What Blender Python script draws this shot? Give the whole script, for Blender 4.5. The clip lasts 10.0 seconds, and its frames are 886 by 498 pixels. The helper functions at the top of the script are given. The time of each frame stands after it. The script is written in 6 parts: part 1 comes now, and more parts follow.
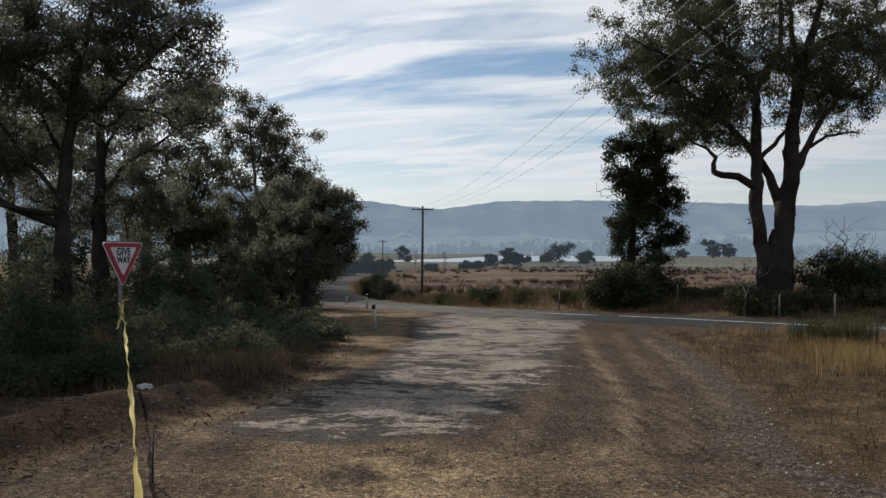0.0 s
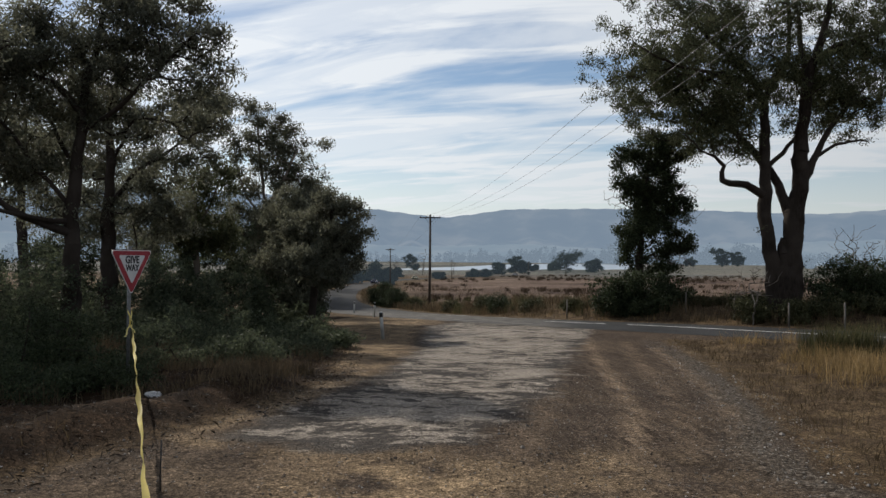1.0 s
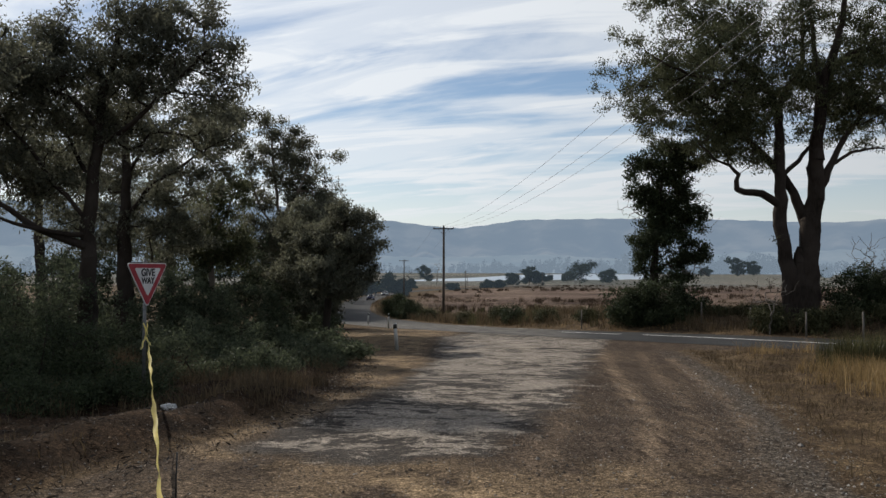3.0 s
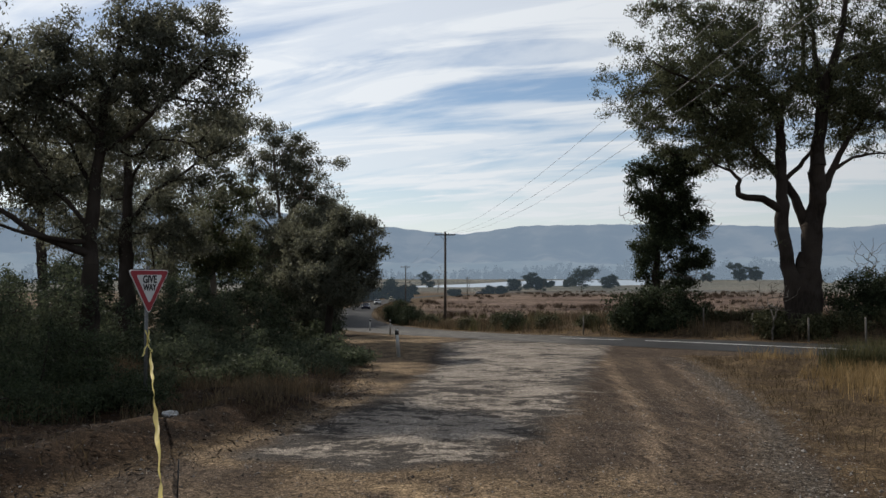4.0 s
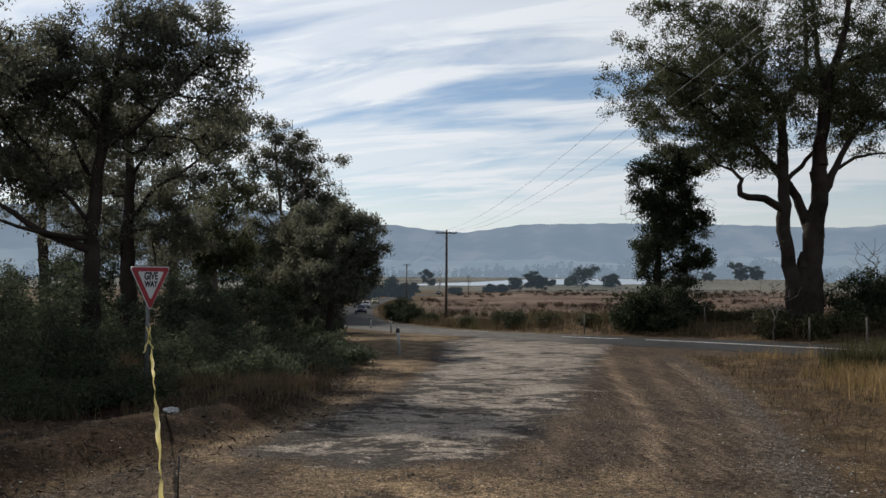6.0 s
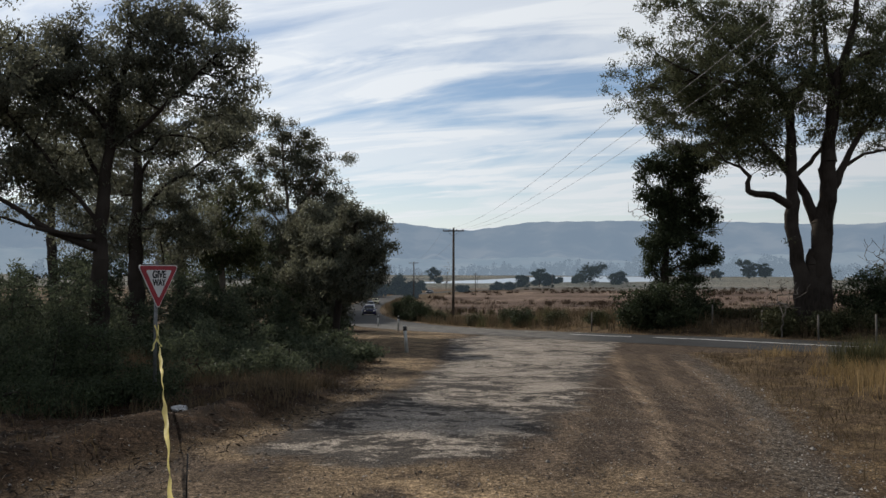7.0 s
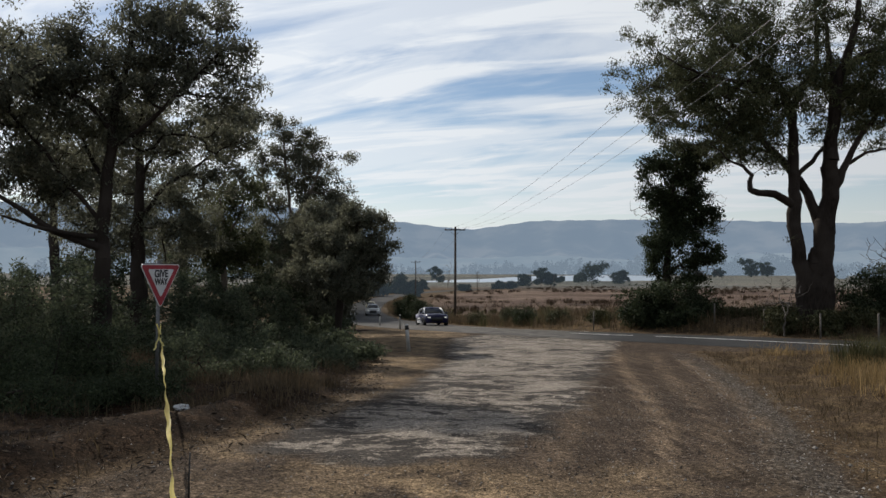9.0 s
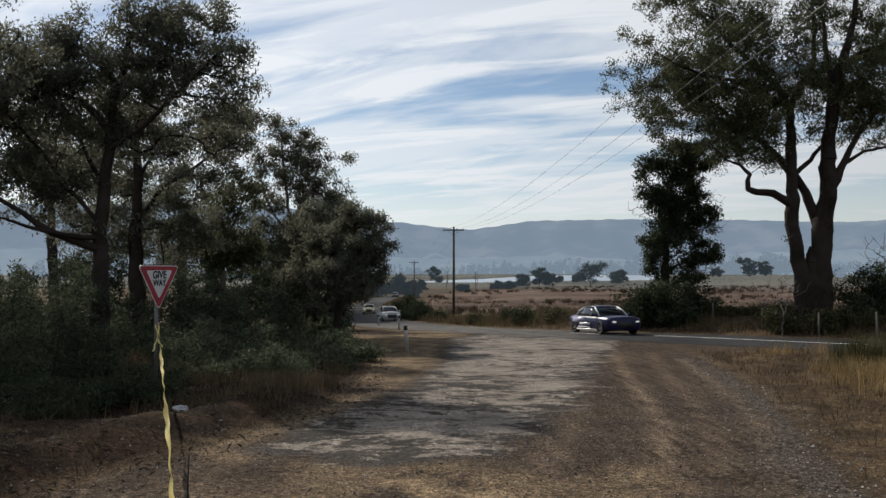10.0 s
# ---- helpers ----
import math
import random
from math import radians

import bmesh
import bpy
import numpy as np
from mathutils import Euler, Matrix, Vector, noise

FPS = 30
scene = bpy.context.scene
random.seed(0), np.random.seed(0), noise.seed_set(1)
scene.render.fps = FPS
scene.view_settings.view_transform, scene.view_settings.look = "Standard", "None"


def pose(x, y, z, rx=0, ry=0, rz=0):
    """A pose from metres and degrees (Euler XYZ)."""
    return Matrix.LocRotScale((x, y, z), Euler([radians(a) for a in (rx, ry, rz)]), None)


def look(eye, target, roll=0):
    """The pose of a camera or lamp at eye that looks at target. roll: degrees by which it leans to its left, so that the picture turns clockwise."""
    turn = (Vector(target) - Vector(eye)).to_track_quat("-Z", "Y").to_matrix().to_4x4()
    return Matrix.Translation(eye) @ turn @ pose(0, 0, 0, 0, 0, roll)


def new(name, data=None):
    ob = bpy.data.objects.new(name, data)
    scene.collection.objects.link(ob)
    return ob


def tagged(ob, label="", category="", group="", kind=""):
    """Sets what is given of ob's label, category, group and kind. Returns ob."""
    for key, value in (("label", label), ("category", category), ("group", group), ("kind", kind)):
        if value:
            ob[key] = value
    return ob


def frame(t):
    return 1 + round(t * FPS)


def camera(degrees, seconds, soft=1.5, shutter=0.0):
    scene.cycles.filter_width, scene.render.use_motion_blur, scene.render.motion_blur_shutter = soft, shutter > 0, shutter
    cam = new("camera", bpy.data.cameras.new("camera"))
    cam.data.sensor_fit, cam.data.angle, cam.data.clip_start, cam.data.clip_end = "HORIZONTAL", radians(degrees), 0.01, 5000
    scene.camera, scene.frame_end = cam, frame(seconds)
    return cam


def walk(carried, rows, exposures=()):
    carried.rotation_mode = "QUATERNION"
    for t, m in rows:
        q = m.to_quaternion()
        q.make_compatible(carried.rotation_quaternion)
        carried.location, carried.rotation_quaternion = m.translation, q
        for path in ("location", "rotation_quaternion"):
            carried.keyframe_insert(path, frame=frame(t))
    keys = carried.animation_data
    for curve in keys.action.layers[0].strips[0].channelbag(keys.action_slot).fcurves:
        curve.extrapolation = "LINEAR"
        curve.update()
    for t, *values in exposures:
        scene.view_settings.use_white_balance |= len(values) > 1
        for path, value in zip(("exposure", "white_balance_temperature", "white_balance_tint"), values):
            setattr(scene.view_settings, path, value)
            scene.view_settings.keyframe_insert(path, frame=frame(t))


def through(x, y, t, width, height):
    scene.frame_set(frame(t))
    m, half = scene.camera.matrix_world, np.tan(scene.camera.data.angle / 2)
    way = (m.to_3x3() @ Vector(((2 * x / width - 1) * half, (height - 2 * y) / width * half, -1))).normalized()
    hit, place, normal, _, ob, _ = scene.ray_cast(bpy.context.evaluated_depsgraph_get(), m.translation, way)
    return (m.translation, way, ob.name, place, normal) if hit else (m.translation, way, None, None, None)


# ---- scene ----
# camera: held in one spot, panning and tilting a little
cam = camera(59.56, 10.0, soft=1.5)
walk(cam, [
    (0.0, pose(0, 0, 1.55, 90.035, -0.500, -2.319)),
    (0.5, pose(0, 0, 1.55, 90.312, -0.554, -1.948)),
    (1.0, pose(0, 0, 1.55, 90.641, -0.547, -1.760)),
    (1.5, pose(0, 0, 1.55, 91.197, -0.572, -1.483)),
    (2.0, pose(0, 0, 1.55, 91.314, -0.472, -1.153)),
    (2.5, pose(0, 0, 1.55, 91.323, -0.338, -0.878)),
    (4.0, pose(0, 0, 1.55, 91.902, -0.070, -0.630)),
    (4.5, pose(0, 0, 1.55, 92.002, -0.117, -0.516)),
    (5.0, pose(0, 0, 1.55, 91.825, -0.222, -0.445)),
    (5.5, pose(0, 0, 1.55, 91.770, -0.381, -0.610)),
    (7.0, pose(0, 0, 1.55, 91.607, -0.233, -0.024)),
    (7.5, pose(0, 0, 1.55, 91.384, -0.171, 0.262)),
    (8.0, pose(0, 0, 1.55, 91.342, -0.156, 0.202)),
    (8.5, pose(0, 0, 1.55, 91.394, -0.217, 0.141)),
    (9.0, pose(0, 0, 1.55, 91.530, -0.200, 0.111)),
    (9.5, pose(0, 0, 1.55, 91.576, -0.069, 0.220)),
    (10.0, pose(0, 0, 1.55, 91.547, -0.000, 0.000)),
])

# ---- daylight: a low sun ahead behind thin streaky cloud ----
SUN_AZ, SUN_EL = radians(-33.0), radians(35.0)   # azimuth from +y, clockwise positive
SUN_DIR = Vector((math.sin(SUN_AZ) * math.cos(SUN_EL), math.cos(SUN_AZ) * math.cos(SUN_EL), math.sin(SUN_EL)))
scene.view_settings.exposure = 0.0


def make_world():
    w = bpy.data.worlds.new("sky")
    scene.world = w
    w.use_nodes = True
    nt = w.node_tree
    nt.nodes.clear()
    N, L = nt.nodes.new, nt.links.new
    out = N("ShaderNodeOutputWorld")
    bg = N("ShaderNodeBackground")
    bg.inputs["Strength"].default_value = 0.06
    sky = N("ShaderNodeTexSky")
    sky.sky_type = "NISHITA"
    sky.sun_disc = False
    sky.sun_elevation, sky.sun_rotation = SUN_EL, SUN_AZ
    sky.air_density, sky.dust_density, sky.ozone_density = 1.0, 0.2, 3.0
    tc = N("ShaderNodeTexCoord")
    sep = N("ShaderNodeSeparateXYZ")
    L(tc.outputs["Generated"], sep.inputs[0])

    def math_node(op, a, b=None):
        n = N("ShaderNodeMath")
        n.operation = op
        for i, v in enumerate((a, b)):
            if v is None:
                continue
            if isinstance(v, (int, float)):
                n.inputs[i].default_value = v
            else:
                L(v, n.inputs[i])
        return n.outputs[0]

    # project the direction onto a cloud layer
    zz = math_node("ADD", math_node("MAXIMUM", sep.outputs[2], 0.0), 0.12)
    cx, cy = math_node("DIVIDE", sep.outputs[0], zz), math_node("DIVIDE", sep.outputs[1], zz)
    comb = N("ShaderNodeCombineXYZ")
    L(cx, comb.inputs[0]), L(cy, comb.inputs[1])

    def streaks(scale, rot, sx, sy, detail, warp, lo, hi):
        mp = N("ShaderNodeMapping")
        mp.inputs["Scale"].default_value = (sx, sy, 1)
        mp.inputs["Location"].default_value = (5.3 * scale, 2.9, 0)
        turn = N("ShaderNodeMapping")
        turn.inputs["Rotation"].default_value[2] = rot
        L(comb.outputs[0], turn.inputs[0])
        L(turn.outputs[0], mp.inputs[0])
        n = N("ShaderNodeTexNoise")
        n.inputs["Scale"].default_value = scale
        n.inputs["Detail"].default_value = detail
        n.inputs["Roughness"].default_value = 0.56
        n.inputs["Distortion"].default_value = warp
        L(mp.outputs[0], n.inputs["Vector"])
        r = N("ShaderNodeMapRange")
        r.interpolation_type = "SMOOTHSTEP"
        r.inputs["From Min"].default_value, r.inputs["From Max"].default_value = lo, hi
        L(n.outputs[0], r.inputs["Value"])
        return r.outputs[0]

    broad = streaks(0.80, 0.45, 0.50, 1.5, 9, 1.1, 0.38, 0.57)
    fine = streaks(2.2, 0.35, 0.45, 1.4, 10, 1.4, 0.42, 0.70)
    cover = math_node("MINIMUM", math_node("ADD", math_node("MULTIPLY", broad, 0.75), math_node("MULTIPLY", fine, 0.60)), 1.0)
    # low haze towards the skyline
    hz = N("ShaderNodeMapRange")
    hz.inputs["From Min"].default_value, hz.inputs["From Max"].default_value = 0.0, 0.16
    hz.inputs["To Min"].default_value, hz.inputs["To Max"].default_value = 0.9, 0.0
    L(sep.outputs[2], hz.inputs["Value"])
    cover = math_node("MAXIMUM", math_node("MULTIPLY", cover, 0.92), hz.outputs[0])
    # cloud is brighter towards the sun
    dot = N("ShaderNodeVectorMath")
    dot.operation = "DOT_PRODUCT"
    dot.inputs[1].default_value = SUN_DIR
    L(tc.outputs["Generated"], dot.inputs[0])
    glow = N("ShaderNodeMapRange")
    glow.inputs["From Min"].default_value, glow.inputs["From Max"].default_value = 0.0, 0.95
    glow.inputs["To Min"].default_value, glow.inputs["To Max"].default_value = 6.5, 16.0
    L(dot.outputs["Value"], glow.inputs["Value"])
    cl = N("ShaderNodeVectorMath")
    cl.operation = "SCALE"
    cl.inputs[0].default_value = (0.96, 1.0, 1.04)
    L(glow.outputs[0], cl.inputs["Scale"])
    mix = N("ShaderNodeMix")
    mix.data_type = "RGBA"
    L(cover, mix.inputs["Factor"])
    clear = N("ShaderNodeVectorMath")
    clear.operation = "MULTIPLY"
    clear.inputs[1].default_value = (1.50, 1.42, 1.36)
    L(sky.outputs[0], clear.inputs[0])
    L(clear.outputs[0], mix.inputs["A"])
    L(cl.outputs[0], mix.inputs["B"])
    L(mix.outputs["Result"], bg.inputs["Color"])
    L(bg.outputs[0], out.inputs[0])


make_world()
sun = new("sun", bpy.data.lights.new("sun", "SUN"))
sun.data.energy, sun.data.angle, sun.data.color = 4.0, radians(0.8), (1.0, 0.93, 0.82)
sun.matrix_world = look((0, 0, 60), Vector((0, 0, 60)) - SUN_DIR)

# ---- materials ----
def mat(name):
    m = bpy.data.materials.new(name)
    m.use_nodes = True
    return m, m.node_tree, m.node_tree.nodes["Principled BSDF"]


def noise_node(nt, scale, detail=4, rough=0.55, vec=None, warp=0.0):
    n = nt.nodes.new("ShaderNodeTexNoise")
    n.inputs["Scale"].default_value, n.inputs["Detail"].default_value = scale, detail
    n.inputs["Roughness"].default_value, n.inputs["Distortion"].default_value = rough, warp
    if vec is None:
        tc = nt.nodes.new("ShaderNodeTexCoord")
        vec = tc.outputs["Object"]
    nt.links.new(vec, n.inputs["Vector"])
    return n.outputs[0]


def ramp(nt, val, stops):
    r = nt.nodes.new("ShaderNodeValToRGB")
    el = r.color_ramp.elements
    while len(el) < len(stops):
        el.new(0.5)
    for e, (p, c) in zip(el, stops):
        e.position, e.color = p, (*c, 1) if len(c) == 3 else c
    nt.links.new(val, r.inputs[0])
    return r.outputs[0]


def grey(v):
    return (v, v, v)


def mixc(nt, f, a, b, mode="MIX"):
    m = nt.nodes.new("ShaderNodeMix")
    m.data_type, m.blend_type = "RGBA", mode
    for s, v in (("Factor", f), ("A", a), ("B", b)):
        if isinstance(v, tuple):
            m.inputs[s].default_value = (*v, 1)
        elif isinstance(v, (int, float)):
            m.inputs[s].default_value = v
        else:
            nt.links.new(v, m.inputs[s])
    return m.outputs["Result"]


def maths(nt, op, a, b=0.0, c=None):
    n = nt.nodes.new("ShaderNodeMath")
    n.operation = op
    for i, v in enumerate((a, b, c)):
        if v is None:
            continue
        if isinstance(v, (int, float)):
            n.inputs[i].default_value = v
        else:
            nt.links.new(v, n.inputs[i])
    return n.outputs[0]


def bump(nt, bsdf, height, strength=0.4, dist=0.02):
    b = nt.nodes.new("ShaderNodeBump")
    b.inputs["Strength"].default_value, b.inputs["Distance"].default_value = strength, dist
    nt.links.new(height, b.inputs["Height"])
    nt.links.new(b.outputs[0], bsdf.inputs["Normal"])


def simple(name, c1, c2, scale=8, rough=0.6, metal=0.0, bmp=0.2, detail=5):
    m, nt, p = mat(name)
    n = noise_node(nt, scale, detail)
    nt.links.new(ramp(nt, n, [(0.3, c1), (0.7, c2)]), p.inputs["Base Color"])
    p.inputs["Roughness"].default_value, p.inputs["Metallic"].default_value = rough, metal
    if bmp:
        bump(nt, p, noise_node(nt, scale * 6, 4), bmp, 0.01)
    return m


def foliage(name, dark, light, through=0.22, rough=0.7, gloss=0.12):
    """Leaves: two greens varied leaf by leaf, letting some light through."""
    m, nt, p = mat(name)
    g = nt.nodes.new("ShaderNodeNewGeometry")
    col = ramp(nt, g.outputs["Random Per Island"], [(0.0, dark), (0.75, light), (1.0, tuple(min(1, v * 1.2) for v in light))])
    big = noise_node(nt, 0.9, 4)
    col = mixc(nt, 1.0, col, ramp(nt, big, [(0.32, grey(0.55)), (0.68, grey(1.25))]), "MULTIPLY")
    nt.links.new(col, p.inputs["Base Color"])
    p.inputs["Roughness"].default_value = rough
    p.inputs["Specular IOR Level"].default_value = gloss
    t = nt.nodes.new("ShaderNodeBsdfTranslucent")
    nt.links.new(col, t.inputs["Color"])
    mx = nt.nodes.new("ShaderNodeMixShader")
    mx.inputs[0].default_value = through
    nt.links.new(p.outputs[0], mx.inputs[1])
    nt.links.new(t.outputs[0], mx.inputs[2])
    nt.links.new(mx.outputs[0], nt.nodes["Material Output"].inputs[0])
    return m


def distance_mat(name, stops, scale, haze_glow, amount):
    """Backdrop far off: bluish haze mixed over the surface as flat emission."""
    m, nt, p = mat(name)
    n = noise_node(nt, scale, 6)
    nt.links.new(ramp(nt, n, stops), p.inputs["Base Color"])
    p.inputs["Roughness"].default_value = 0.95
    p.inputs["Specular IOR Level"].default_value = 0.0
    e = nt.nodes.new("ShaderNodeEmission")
    e.inputs[0].default_value = (*haze_glow, 1)
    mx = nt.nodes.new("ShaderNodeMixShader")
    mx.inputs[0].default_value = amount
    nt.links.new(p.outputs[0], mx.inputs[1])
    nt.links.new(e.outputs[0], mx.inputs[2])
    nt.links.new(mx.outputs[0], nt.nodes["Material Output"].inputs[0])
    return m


HAZE_GLOW = (0.30, 0.40, 0.52)
M_GUM = foliage("gum_leaf", (0.080, 0.086, 0.064), (0.160, 0.160, 0.112), 0.52, 0.6, 0.3)
M_GUM_OLIVE = foliage("gum_leaf_olive", (0.058, 0.068, 0.036), (0.118, 0.124, 0.066), 0.35)
M_WATTLE = foliage("wattle_leaf", (0.046, 0.058, 0.038), (0.105, 0.122, 0.074), 0.42)
M_BLACKWOOD = foliage("blackwood_leaf", (0.026, 0.036, 0.020), (0.060, 0.074, 0.038), 0.25)
M_SCRUB = foliage("scrub_leaf", (0.04, 0.045, 0.022), (0.10, 0.10, 0.05), 0.15)
M_FARLEAF = distance_mat("far_leaf", [(0.3, (0.03, 0.04, 0.025)), (0.7, (0.06, 0.07, 0.04))], 0.3, HAZE_GLOW, 0.07)
M_GRASS = foliage("dry_grass", (0.16, 0.11, 0.052), (0.36, 0.25, 0.118), 0.35, 0.7)
M_GRASS_DULL = foliage("dull_grass", (0.064, 0.049, 0.032), (0.15, 0.110, 0.066), 0.24, 0.8)
M_TUSSOCK = foliage("tussock", (0.040, 0.028, 0.020), (0.095, 0.066, 0.044), 0.15, 0.8)
M_RUSH = foliage("rush", (0.05, 0.06, 0.025), (0.13, 0.12, 0.055), 0.2, 0.7)


def bark_mat(name, c1, c2, c3):
    m, nt, p = mat(name)
    tc = nt.nodes.new("ShaderNodeTexCoord")
    mp = nt.nodes.new("ShaderNodeMapping")
    mp.inputs["Scale"].default_value = (5, 5, 0.8)
    nt.links.new(tc.outputs["Object"], mp.inputs[0])
    n = noise_node(nt, 3.0, 7, 0.6, mp.outputs[0], 0.4)
    big = noise_node(nt, 0.7, 3)
    col = mixc(nt, ramp(nt, big, [(0.4, grey(0)), (0.62, grey(1))]), ramp(nt, n, [(0.3, c1), (0.7, c2)]), c3)
    nt.links.new(col, p.inputs["Base Color"])
    p.inputs["Roughness"].default_value = 0.9
    p.inputs["Specular IOR Level"].default_value = 0.08
    bump(nt, p, n, 0.8, 0.04)
    return m


M_BARK = bark_mat("bark_dark", (0.018, 0.014, 0.012), (0.048, 0.038, 0.031), (0.062, 0.050, 0.042))
M_BARK_PALE = bark_mat("bark_pale", (0.06, 0.045, 0.035), (0.17, 0.135, 0.105), (0.24, 0.20, 0.165))
M_STICK = bark_mat("dead_wood", (0.08, 0.070, 0.060), (0.19, 0.17, 0.15), (0.22, 0.20, 0.18))
M_POLE = bark_mat("pole_wood", (0.05, 0.040, 0.032), (0.11, 0.092, 0.075), (0.13, 0.11, 0.095))
M_STEEL = simple("galvanised_steel", (0.13, 0.13, 0.13), (0.22, 0.22, 0.215), 20, 0.55, 0.7, 0.1)
M_WIRE = simple("wire", (0.10, 0.10, 0.10), (0.18, 0.18, 0.18), 4, 0.4, 0.6, 0)
M_WHITEPAINT = simple("white_paint", (0.34, 0.33, 0.31), (0.55, 0.54, 0.51), 5, 0.55, 0, 0.1)
M_LINE = simple("road_line_paint", (0.55, 0.55, 0.53), (0.80, 0.80, 0.78), 3, 0.6, 0, 0.3)
M_SIGNRED = simple("sign_red", (0.30, 0.018, 0.03), (0.40, 0.03, 0.045), 6, 0.4, 0, 0)
M_SIGNWHITE = simple("sign_white", (0.66, 0.64, 0.64), (0.80, 0.79, 0.78), 4, 0.4, 0, 0)
M_BLACK = simple("black_paint", (0.010, 0.010, 0.011), (0.022, 0.022, 0.022), 9, 0.5, 0, 0)
M_TAPE = foliage("yellow_tape", (0.80, 0.66, 0.20), (0.86, 0.74, 0.30), 0.5, 0.35)
M_BAG = foliage("white_plastic", (0.7, 0.7, 0.7), (0.8, 0.8, 0.8), 0.3, 0.4)
M_CERAMIC = simple("insulator", (0.10, 0.06, 0.04), (0.2, 0.13, 0.1), 12, 0.25, 0, 0)
M_TYRE = simple("tyre_rubber", (0.012, 0.012, 0.012), (0.03, 0.03, 0.03), 15, 0.85, 0, 0.3)
M_RIM = simple("alloy_rim", (0.35, 0.35, 0.36), (0.5, 0.5, 0.5), 8, 0.3, 0.9, 0)
M_PLASTIC = simple("dark_trim", (0.012, 0.012, 0.013), (0.025, 0.025, 0.026), 14, 0.5, 0, 0)


def stone_mat():
    m, nt, p = mat("loose_stone")
    g = nt.nodes.new("ShaderNodeNewGeometry")
    nt.links.new(ramp(nt, g.outputs["Random Per Island"], [(0, (0.085, 0.075, 0.065)), (0.5, (0.18, 0.16, 0.14)), (0.92, (0.31, 0.28, 0.25)), (1, (0.5, 0.48, 0.45))]), p.inputs["Base Color"])
    p.inputs["Roughness"].default_value = 0.85
    return m


M_LOOSE = stone_mat()
# dark tone for specks that imitate small stones' shadows
M_SHADOW_SPECK = simple("shadow_speck", (0.030, 0.023, 0.018), (0.075, 0.056, 0.042), 9, 0.95, 0, 0)


def litter_mat():
    m, nt, p = mat("leaf_litter")
    g = nt.nodes.new("ShaderNodeNewGeometry")
    nt.links.new(ramp(nt, g.outputs["Random Per Island"], [(0, (0.016, 0.011, 0.008)), (0.7, (0.055, 0.038, 0.025)), (1, (0.20, 0.145, 0.095))]), p.inputs["Base Color"])
    p.inputs["Roughness"].default_value = 0.8
    return m


M_LITTER = litter_mat()


def paint_mat(name, col):
    m, nt, p = mat(name)
    n = noise_node(nt, 3, 4)
    nt.links.new(ramp(nt, n, [(0.3, tuple(v * 0.9 for v in col)), (0.7, col)]), p.inputs["Base Color"])
    p.inputs["Roughness"].default_value, p.inputs["Metallic"].default_value = 0.28, 0.0
    p.inputs["Specular IOR Level"].default_value = 0.3
    p.inputs["Coat Weight"].default_value, p.inputs["Coat Roughness"].default_value = 0.12, 0.08
    return m


def glass_mat():
    m, nt, p = mat("car_glass")
    p.inputs["Base Color"].default_value = (0.012, 0.014, 0.016, 1)
    p.inputs["Roughness"].default_value = 0.06
    p.inputs["IOR"].default_value = 1.5
    return m


M_GLASS = glass_mat()


def lamp_mat():
    m, nt, p = mat("headlamp_glow")
    p.inputs["Base Color"].default_value = (0.8, 0.8, 0.78, 1)
    p.inputs["Roughness"].default_value = 0.15
    p.inputs["Emission Color"].default_value = (1.0, 0.96, 0.88, 1)
    p.inputs["Emission Strength"].default_value = 0.3
    return m


M_LAMP = lamp_mat()


